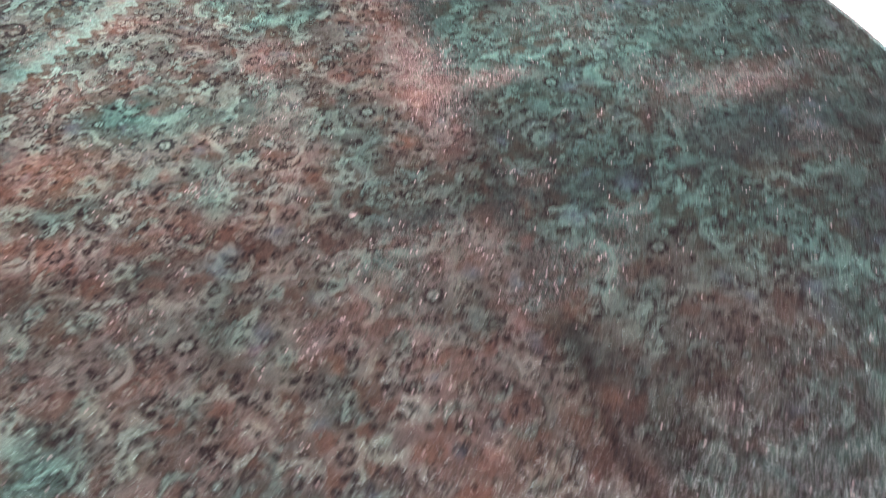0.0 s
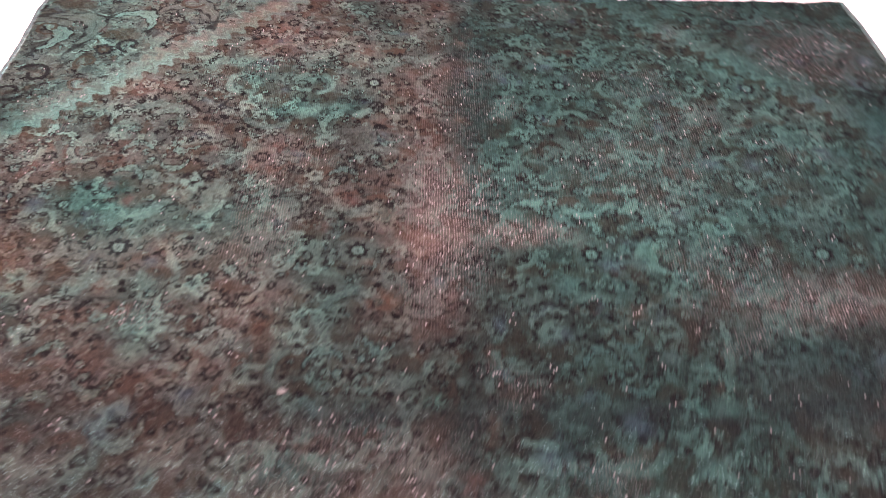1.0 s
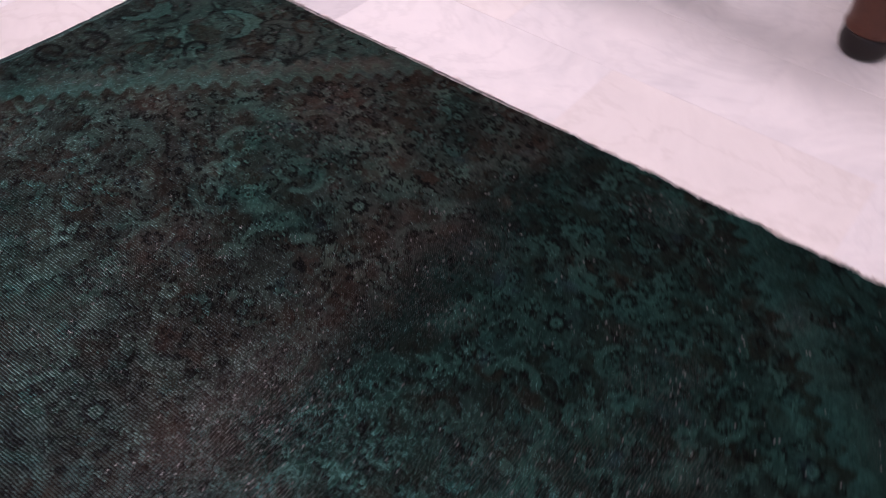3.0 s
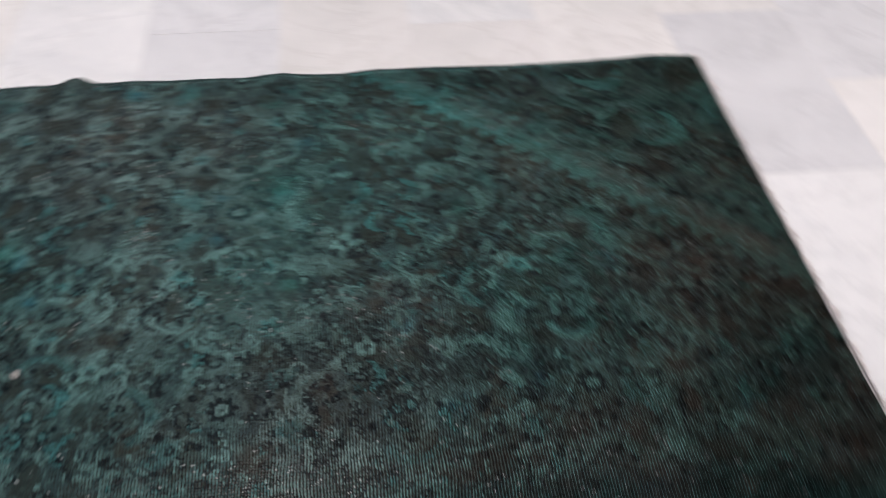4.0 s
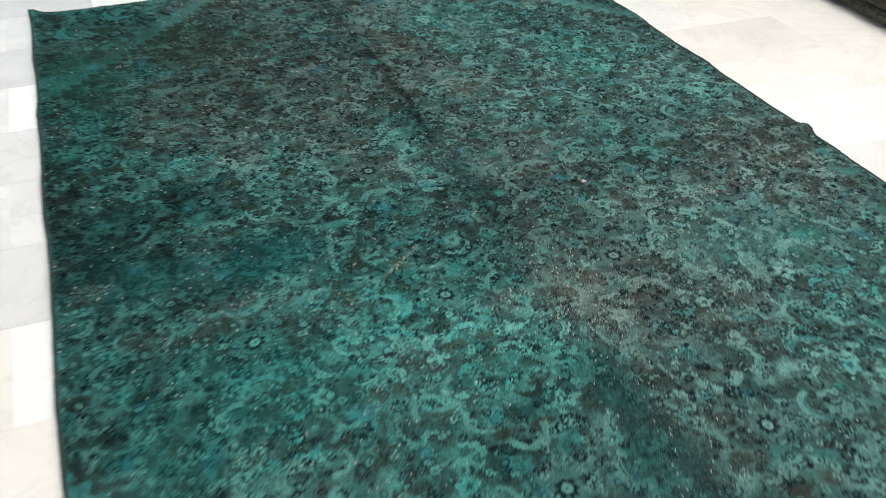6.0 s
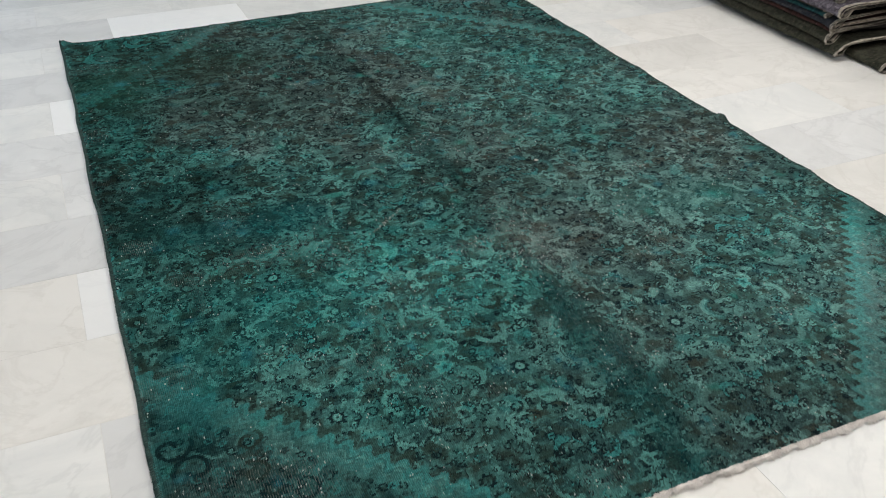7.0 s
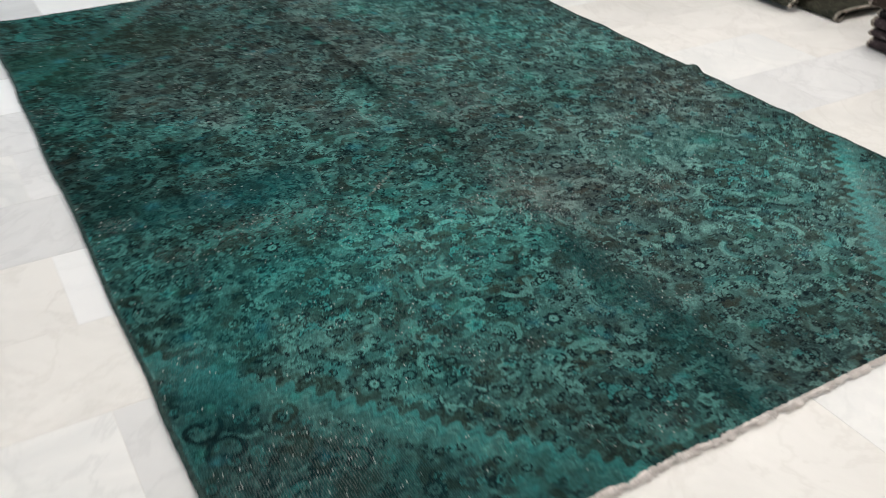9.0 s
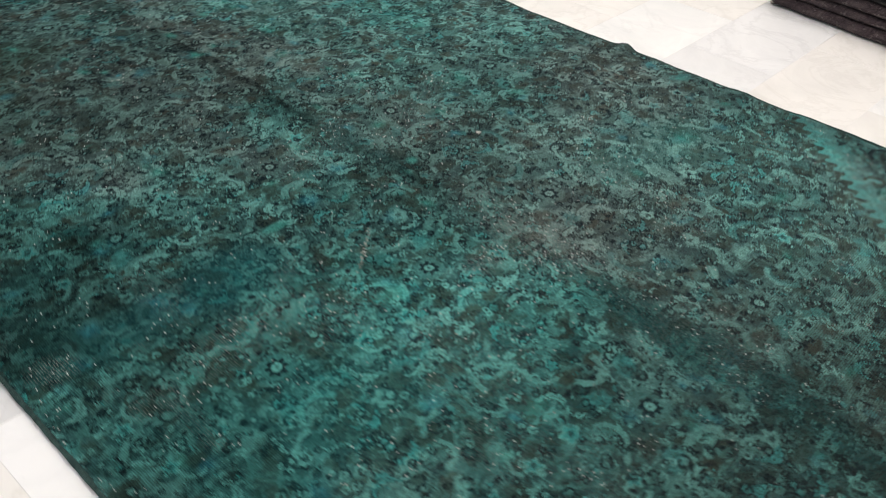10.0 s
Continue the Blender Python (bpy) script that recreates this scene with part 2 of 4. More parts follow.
# ---- folded rugs ----
def smooth_noise(values, seed, knots):
    """A smooth random line of that many knots over 0..1, sampled at values."""
    rng = np.random.RandomState(seed)
    points = rng.uniform(-1, 1, knots + 3)
    at = np.clip(values, 0, 1) * knots
    i = at.astype(int).clip(0, knots - 1)
    f = at - i
    f = f * f * (3 - 2 * f)
    return points[i] * (1 - f) + points[i + 1] * f


def strip_profile(deep, height, bulge, inset=0.0):
    """Centre line of a sheet folded once: back edge, along the bottom, round the fold, back along the top. Depth 0 is the fold."""
    low, high, r = 0.006 + inset, height - 0.006 - inset, (height - 0.012 - 2 * inset) / 2
    mid = (low + high) / 2
    points = [(deep, low), (deep * 0.6, low), (deep * 0.3, low), (0.14, low), (0.09, low + 0.002)]
    for k in range(13):
        a = -math.pi / 2 - math.pi * k / 12
        points.append((0.045 + inset * 2.4 + (r * bulge + 0.012) * math.cos(a) * 1.2, mid + r * math.sin(a) * (1.0 if k in (0, 12) else 1.06)))
    points += [(0.09, high - 0.002), (0.14, high), (deep * 0.3, high), (deep * 0.6, high), (deep, high)]
    return np.array(points)


def thick_strip(profile, thick):
    """The closed outline of a strip of that thickness along a profile."""
    along = np.gradient(profile, axis=0)
    along /= np.linalg.norm(along, axis=1, keepdims=True)
    side = np.stack([-along[:, 1], along[:, 0]], 1) * thick / 2
    return np.concatenate([profile + side, (profile - side)[::-1]])


def folded_rug(length, deep, height, material, seed, label, bulge=1.0, droop=0.0, loose=1.0, hollow=False):
    """A folded rug: the fold faces +x at x = 0, its near end lies at y = 0 and shows the cut edge, and it runs to y = -length.
    droop: how far the fold sinks below the rug's own level; loose: how uneven it lies; hollow: no inner layers near the fold."""
    rng = np.random.RandomState(seed)
    thing = tagged(new("folded_rug"), label, "rug", "stacked folded rugs")
    rows = 56
    v = np.linspace(0, 1, rows) ** 1.5
    skew, wave = rng.uniform(-0.10, 0.06) * loose, rng.uniform(0.5, 1.2)
    for name, inset, thick in (("outer_fold", 0.0, 0.009), ("inner_fold", 0.0105, 0.007)):
        if height - 2 * inset < 0.018 and inset:
            continue
        profile = strip_profile(deep, height, bulge, inset)
        if inset and hollow:
            profile[:, 0] = np.maximum(profile[:, 0], 0) * 0.8 + 0.10
        outline = thick_strip(profile, thick)
        cols = len(outline)
        depth_ = outline[:, 0]
        front = np.exp(-np.maximum(depth_, 0) / 0.10)
        lip = np.exp(-(np.maximum(depth_, 0) / 0.055) ** 2)
        sway = loose * (smooth_noise(v, seed + 3, 8) * 0.011 + smooth_noise(v, seed + 4, 34) * 0.006)
        lift = smooth_noise(v, seed + 5, 7) * 0.0024
        curl = np.exp(-v * length / 0.06)
        # ends of the layers: not cut square, and shared sag further in
        end = skew * depth_ + loose * 0.012 * smooth_noise(np.clip(depth_ / deep, 0, 1), seed + 8, 5) + 0.004 * smooth_noise(np.linspace(0, 1, cols), seed + 9, 14)
        lower = outline[:, 1] < height / 2
        end = end - 0.055 * np.where(lower, 1.0, 0.0) * np.clip((depth_ - 0.05) / 0.10, 0, 1)
        sag = 0.013 * np.sin(depth_ * 11.0) * (1 - lip) + 0.006 * np.sin(depth_ * 23.0 + 1.0) * (1 - lip)
        verts = np.zeros((rows, cols, 3))
        verts[:, :, 0] = -depth_[None] + sway[:, None] * front[None] + 0.010 * curl[:, None] * wave * lip[None]
        verts[:, :, 1] = -(v * length)[:, None] + end[None] * (1 - v[:, None])
        verts[:, :, 2] = outline[None, :, 1] * 0.985 - (droop * lip)[None] + sag[None] * curl[:, None] + lift[:, None] * front[None]
        verts[:, :, 2] += 0.006 * loose * (curl[:, None] * smooth_noise(np.linspace(0, 1, cols), seed + 7, 7)[None]) * lip[None]
        verts[:, :, 2] = np.maximum(verts[:, :, 2], 0.0005 - droop)
        if hollow:
            verts[:, :, 2] += ((outline[:, 1] - height / 2) * 0.45 * lip)[None] * curl[:, None]
        sheet(name, verts.reshape(-1, 3), rows, cols, material, thing, closed=True)
        # pale cut edge: a thin fuzzy band over the end of the sheet
        centre = np.concatenate([profile, profile[::-1]])
        away = outline - centre
        ring = np.zeros((5, cols, 3))
        for k, (dy, grow) in enumerate(((-0.009, 0.85), (-0.006, 1.12), (0.001, 1.20), (0.004, 0.85), (0.002, 0.2))):
            fuzz = 1 + 0.55 * rng.uniform(-1, 1, cols)
            shift = away * (grow * fuzz - 1)[:, None]
            ring[k, :, 0] = verts[0, :, 0] - shift[:, 0]
            ring[k, :, 1] = verts[0, :, 1] + dy + 0.0055 * rng.uniform(-1, 1, cols)
            ring[k, :, 2] = np.maximum(verts[0, :, 2] + shift[:, 1], 0.0006 - droop)
        sheet("cut_edge", ring.reshape(-1, 3), 5, cols, DARK_EDGE if inset else PALE_EDGE, thing, "dark cut edge" if inset else "pale fuzzy cut edge", closed=True)
    return thing


OLIVE = cloth("cloth_olive", (0.022, 0.023, 0.017, 1), (0.052, 0.052, 0.038, 1), (0.085, 0.074, 0.055, 1), 34)
NAVY = cloth("cloth_slate", (0.018, 0.020, 0.026, 1), (0.036, 0.040, 0.050, 1), (0.075, 0.068, 0.066, 1), 30)
TEAL_CLOTH = cloth("cloth_teal", (0.010, 0.030, 0.034, 1), (0.016, 0.064, 0.066, 1), (0.04, 0.10, 0.10, 1), 30)
MAUVE = cloth("cloth_mauve", (0.045, 0.040, 0.050, 1), (0.15, 0.132, 0.158, 1), (0.27, 0.25, 0.28, 1), 46)
BROWN = cloth("cloth_brown", (0.032, 0.024, 0.019, 1), (0.065, 0.046, 0.036, 1), (0.11, 0.085, 0.066, 1), 30)
RUST = cloth("cloth_rust", (0.026, 0.013, 0.012, 1), (0.055, 0.024, 0.022, 1), (0.10, 0.062, 0.05, 1), 30)
PLUM = cloth("cloth_plum", (0.040, 0.030, 0.033, 1), (0.075, 0.058, 0.060, 1), (0.13, 0.11, 0.11, 1))
BLACK = cloth("cloth_black", (0.012, 0.012, 0.013, 1), (0.028, 0.027, 0.027, 1), (0.06, 0.055, 0.05, 1))

# the long stack: fold towards the rug, cut ends to the north
z = FLOOR_Z
for k, (cloth_mat, height, x, y, droop, hollow, words) in enumerate((
    (OLIVE, 0.038, -1.975, 0.085, 0.0, True, "dark olive folded rug at the bottom of a stack"),
    (OLIVE, 0.038, -1.893, -0.105, 0.020, False, "dark olive folded rug with pale edges in a stack"),
    (OLIVE, 0.040, -1.904, -0.150, 0.014, True, "faded olive folded rug with a looped end in a stack"),
    (RUST, 0.020, -1.905, -0.175, 0.008, False, "thin dark plum red folded rug in a stack"),
    (NAVY, 0.032, -1.908, -0.165, 0.008, True, "dark slate folded rug in a stack"),
    (TEAL_CLOTH, 0.022, -1.905, -0.215, 0.008, False, "thin deep teal folded rug in a stack"),
    (BROWN, 0.020, -1.915, -0.230, 0.006, False, "thin brown folded rug in a stack"),
    (MAUVE, 0.040, -1.900, -0.110, 0.012, True, "pale mauve grey patterned folded rug in a stack"),
    (BROWN, 0.030, -1.935, -0.185, 0.003, False, "brown folded rug with a cream edge in a stack"),
    (RUST, 0.026, -1.915, -0.215, 0.004, True, "warm rust brown folded rug with looped cream ends"),
    (BROWN, 0.034, -1.930, -0.240, 0.004, True, "dark brown folded rug with looped cream ends"),
    (BLACK, 0.036, -1.970, -0.170, 0.003, True, "charcoal folded rug in a stack"),
    (PLUM, 0.050, -1.950, -0.130, 0.004, True, "plum brown folded rug on top of a stack"),
    (MAUVE, 0.046, -1.975, -0.200, 0.003, False, "pale mauve grey folded rug on top of a stack"),
)):
    rug_thing = folded_rug(2.85 + 0.05 * (k % 3), 0.95, height, cloth_mat, 100 + 11 * k, words, 0.9 + 0.3 * (k % 3), droop, 1.0, hollow)
    rug_thing.matrix_world = pose(x + 0.012, y, z, 0, 0, -3.0 + 0.5 * (k % 4))
    z += height - 0.003

# the near stack beside the rug's west edge
z = FLOOR_Z
for k, (cloth_mat, height, x, y, words) in enumerate((
    (PLUM, 0.044, -1.828, 0.345, "dark plum red folded rug at the bottom of a stack"),
    (PLUM, 0.040, -1.838, 0.340, "plum brown folded rug in a stack"),
    (PLUM, 0.042, -1.830, 0.335, "grey brown folded rug in a stack"),
    (BLACK, 0.036, -1.842, 0.345, "charcoal folded rug in a stack"),
    (BROWN, 0.050, -1.832, 0.315, "brown folded rug with a pale rolled edge in a stack"),
    (MAUVE, 0.048, -1.850, 0.330, "mauve grey folded rug in a stack"),
    (PLUM, 0.046, -1.845, 0.340, "plum brown folded rug with a pale edge in a stack"),
    (OLIVE, 0.044, -1.858, 0.325, "faded olive folded rug in a stack"),
    (BLACK, 0.040, -1.862, 0.335, "charcoal folded rug with a pale edge in a stack"),
    (MAUVE, 0.046, -1.868, 0.350, "pale mauve grey folded rug on top of a stack"),
)):
    rug_thing = folded_rug(2.30 + 0.04 * (k % 3), 0.62, height, cloth_mat, 400 + 13 * k, words, 1.0 + 0.2 * (k % 2), 0.0, 0.7)
    rug_thing.matrix_world = Matrix.Translation((x, y, z)) @ Matrix.Rotation(radians(-6.6 + 0.4 * (k % 3)), 4, "Z") @ Matrix.Diagonal((1, -1, 1, 1))
    z += height - 0.002

# a stack by the south end of the room
z = FLOOR_Z
for k, (cloth_mat, height) in enumerate(((BLACK, 0.05), (TEAL_CLOTH, 0.05), (BLACK, 0.05), (OLIVE, 0.05), (NAVY, 0.05), (BROWN, 0.05))):
    rug_thing = folded_rug(2.1, 0.7, height, cloth_mat, 700 + 7 * k, "dark folded rug in a stack by the wall", bulge=1.0)
    rug_thing.matrix_world = pose(1.22 - 0.01 * (k % 3), -2.965 - 0.006 * (k % 2), z, 0, 0, 88) @ Matrix.Diagonal((1, -1, 1, 1))
    z += height - 0.002

# ---- wooden table by the north side ----
WOOD = plain("stained_wood", (0.085, 0.030, 0.018, 1), 0.35, 4, 0.35, 0.05)
FOOT = plain("black_foot", (0.012, 0.009, 0.008, 1), 0.4, 8, 0.2, 0.05)


def lathe(profile, steps=28):
    bm = bmesh.new()
    rings = [[bm.verts.new((r * math.cos(2 * math.pi * k / steps), r * math.sin(2 * math.pi * k / steps), h)) for k in range(steps)] for r, h in profile]
    for a, b in zip(rings, rings[1:]):
        for k in range(steps):
            bm.faces.new((a[k], a[(k + 1) % steps], b[(k + 1) % steps], b[k]))
    bm.faces.new(rings[0][::-1])
    bm.faces.new(rings[-1])
    return bm


table = tagged(new("wooden_table"), "dark reddish-brown wooden table with thick turned legs", "table")
table.location = (0.042, -0.024, FLOOR_Z)
for lx, ly in ((-0.308, 2.388), (0.32, 2.388), (-0.308, 2.93), (0.32, 2.93)):
    leg = part("leg", lathe([(0.064, 0.066), (0.067, 0.072), (0.064, 0.078), (0.062, 0.10), (0.066, 0.20), (0.055, 0.34), (0.044, 0.46), (0.050, 0.50), (0.050, 0.68)]), WOOD, table, smooth=True)
    leg.location = (lx, ly, 0)
    foot = part("foot", lathe([(0.048, 0.0), (0.059, 0.010), (0.064, 0.030), (0.063, 0.056), (0.058, 0.066)]), FOOT, leg, "black rounded foot", smooth=True)
part("apron", box(bmesh.new(), -0.31, 0.33, 2.375, 2.94, 0.60, 0.70, 0.004), WOOD, table)
part("tabletop", box(bmesh.new(), -0.37, 0.39, 2.315, 3.0, 0.70, 0.74, 0.008), WOOD, table)

# ---- ceiling lights ----
DIFFUSER = bpy.data.materials.new("lamp_diffuser")
DIFFUSER.use_nodes = True
DIFFUSER.node_tree.nodes["Principled BSDF"].inputs["Emission Color"].default_value = (1.0, 0.92, 0.82, 1)
DIFFUSER.node_tree.nodes["Principled BSDF"].inputs["Emission Strength"].default_value = 3.0
for lx, ly in LAMP_PLACES:
    lamp = tagged(new("ceiling_light"), "flat rectangular ceiling light panel in a grey frame", "ceiling light", "ceiling light panels")
    lamp.location = (lx, ly, CEIL)
    bm = bmesh.new()
    box(bm, -0.58, 0.58, -0.28, -0.255, -0.07, 0.0)
    box(bm, -0.58, 0.58, 0.255, 0.28, -0.07, 0.0)
    box(bm, -0.58, -0.555, -0.255, 0.255, -0.07, 0.0)
    box(bm, 0.555, 0.58, -0.255, 0.255, -0.07, 0.0)
    part("frame", bm, METAL, lamp)
    part("diffuser", box(bmesh.new(), -0.553, 0.553, -0.253, 0.253, -0.06, -0.03), DIFFUSER, lamp)

# ---- shop window ----
GLASS = bpy.data.materials.new("window_glass")
GLASS.use_nodes = True
GLASS.node_tree.nodes["Principled BSDF"].inputs["Transmission Weight"].default_value = 1.0
GLASS.node_tree.nodes["Principled BSDF"].inputs["Roughness"].default_value = 0.0
window = tagged(new("window_1"), "tall shop window with a grey metal frame", "window", kind="structure")
bm = bmesh.new()
box(bm, ROOM_E + 0.06, ROOM_E + 0.12, WY0, WY1, WZ0, WZ0 + 0.06)
box(bm, ROOM_E + 0.06, ROOM_E + 0.12, WY0, WY1, WZ1 - 0.06, WZ1)
for y in (WY0, (WY0 + WY1) / 2 - 0.03, WY1 - 0.06):
    box(bm, ROOM_E + 0.06, ROOM_E + 0.12, y, y + 0.06, WZ0 + 0.06, WZ1 - 0.06)
part("window_frame", bm, METAL, window)
for y0, y1 in ((WY0 + 0.06, (WY0 + WY1) / 2 - 0.03), ((WY0 + WY1) / 2 + 0.03, WY1 - 0.06)):
    pane = part("pane", box(bmesh.new(), ROOM_E + 0.085, ROOM_E + 0.093, y0, y1, WZ0 + 0.06, WZ1 - 0.06), GLASS, window)
    pane.visible_shadow = False

# ---- the overdyed rug ----
HALF_W, NORTH, SOUTH_E, SOUTH_W = 1.080, 1.600, -1.535, -1.605
STEP_X, STEP = 0.0029, 0.0024           # a row of knots is two steps: its north flank and its south flank
NX, NY = int(2 * HALF_W / STEP_X), int(3.2 / STEP)
gu, gv = np.meshgrid(np.linspace(-1, 1, NX), np.linspace(0, 1, NY))
X = gu * HALF_W
south = SOUTH_E + (SOUTH_W - SOUTH_E) * (1 - gu) / 2
Y = south + (NORTH - south) * gv
rng = np.random.RandomState(7)


def field(scale, seed, octaves=3, stretch=1.0):
    """Smooth value noise over the rug, about -1 to 1; scale in metres."""
    total, weight = np.zeros_like(X), 0.0
    gain = 1.0
    for o in range(octaves):
        r = np.random.RandomState(seed + 31 * o)
        s = scale / 2**o
        fx, fy = (X + 2) / s, (Y + 2) / (s * stretch)
        ix, iy = fx.astype(int), fy.astype(int)
        table_ = r.uniform(-1, 1, (iy.max() + 2, ix.max() + 2))
        tx, ty = fx - ix, fy - iy
        tx, ty = tx * tx * (3 - 2 * tx), ty * ty * (3 - 2 * ty)
        total += gain * ((table_[iy, ix] * (1 - tx) + table_[iy, ix + 1] * tx) * (1 - ty) + (table_[iy + 1, ix] * (1 - tx) + table_[iy + 1, ix + 1] * tx) * ty)
        weight += gain * 0.6
        gain *= 0.55
    return total / weight


def soft(value, low, high):
    f = np.clip((value - low) / (high - low), 0, 1)
    return f * f * (3 - 2 * f)


def blob(cx, cy, rx, ry, edge=0.6, seed=0):
    """1 inside an uneven ellipse, falling to 0 over its outer part."""
    d = np.sqrt(((X - cx) / rx) ** 2 + ((Y - cy) / ry) ** 2)
    if seed:
        d = d + 0.28 * field(0.16, seed, 2)
    return 1 - soft(d, 1 - edge, 1.0)


# Dye lots of one design: the greener and the greyed nap; the same two again for the south flanks' painted nap shade,
# where old brown and rose come through.
GREEN_LOT = np.array([srgb(*c)[:3] for c in ((38, 84, 82), (40, 62, 54), (88, 158, 150), (56, 116, 111), (10, 32, 37), (52, 140, 136), (50, 64, 53))])
GREY_LOT = np.array([srgb(*c)[:3] for c in ((66, 82, 81), (57, 64, 58), (118, 144, 138), (86, 106, 102), (16, 30, 35), (82, 128, 126), (70, 68, 60))])
COOL_NAP_SHADE = np.array([srgb(*c)[:3] for c in ((40, 88, 80), (50, 64, 52), (84, 156, 142), (56, 110, 100), (11, 24, 27), (70, 142, 132), (76, 74, 62))])
WARM_NAP_SHADE = np.array([srgb(*c)[:3] for c in ((94, 92, 86), (88, 71, 60), (128, 144, 133), (112, 108, 100), (22, 22, 23), (106, 138, 126), (106, 84, 72))])
GROUND, OLIVE_DYE, LIGHT, MID, DARK, TEAL, RUST_DYE = range(7)
green = np.tile(GREEN_LOT[GROUND], (NY, NX, 1))
greyed = np.tile(GREY_LOT[GROUND], (NY, NX, 1))
cool_nap_shade = np.tile(COOL_NAP_SHADE[GROUND], (NY, NX, 1))
warm_nap_shade = np.tile(WARM_NAP_SHADE[GROUND], (NY, NX, 1))


INK = [1.0]                              # how strongly the next motifs are dyed in


def paint(mask, dye, where=None):
    where = where or (slice(None), slice(None))
    m = mask[..., None] * INK[0]
    for cloth_, lot_ in ((green, GREEN_LOT), (greyed, GREY_LOT), (cool_nap_shade, COOL_NAP_SHADE), (warm_nap_shade, WARM_NAP_SHADE)):
        cloth_[where] = cloth_[where] * (1 - m) + lot_[dye] * m


# vines and mottled ground
warp = field(0.030, 11, 2) * 0.0038
paint(0.80 * soft(field(0.050, 3, 3), -0.12, 0.22), MID)
paint(0.40 * soft(field(0.040, 4, 2), 0.12, 0.42), LIGHT)
paint(0.60 * soft(field(0.060, 5, 2, 0.6), 0.20, 0.40), OLIVE_DYE)
for seed, dye, size, wide in ((21, LIGHT, 0.030, 0.09), (22, LIGHT, 0.022, 0.10), (23, DARK, 0.024, 0.09), (24, DARK, 0.018, 0.10), (25, GROUND, 0.020, 0.14)):
    line = np.abs(field(size, seed, 2))
    paint(0.46 * (1 - soft(line, wide * 0.5, wide * 1.5)) * soft(field(0.12, seed + 5, 2), -0.4, 0.2), dye)


YK = np.repeat(Y[::2], 2, axis=0)[:NY]   # both flanks of a knot take one dye


def window_at(cx, cy, size):
    i0, i1 = int((cx - size + HALF_W) / STEP_X), int((cx + size + HALF_W) / STEP_X) + 2
    base = SOUTH_E + (SOUTH_W - SOUTH_E) * (1 - cx / HALF_W) / 2
    pitch = (NORTH - base) / (NY - 1)
    slack = abs(SOUTH_W - SOUTH_E) * size / HALF_W
    j0, j1 = int((cy - size - slack - base) / pitch) - 2, int((cy + size + slack - base) / pitch) + 3
    i0, j0, i1, j1 = max(i0, 0), max(j0, 0), min(i1, NX), min(j1, NY)
    return (slice(j0, j1), slice(i0, i1)) if i1 > i0 + 2 and j1 > j0 + 2 else None


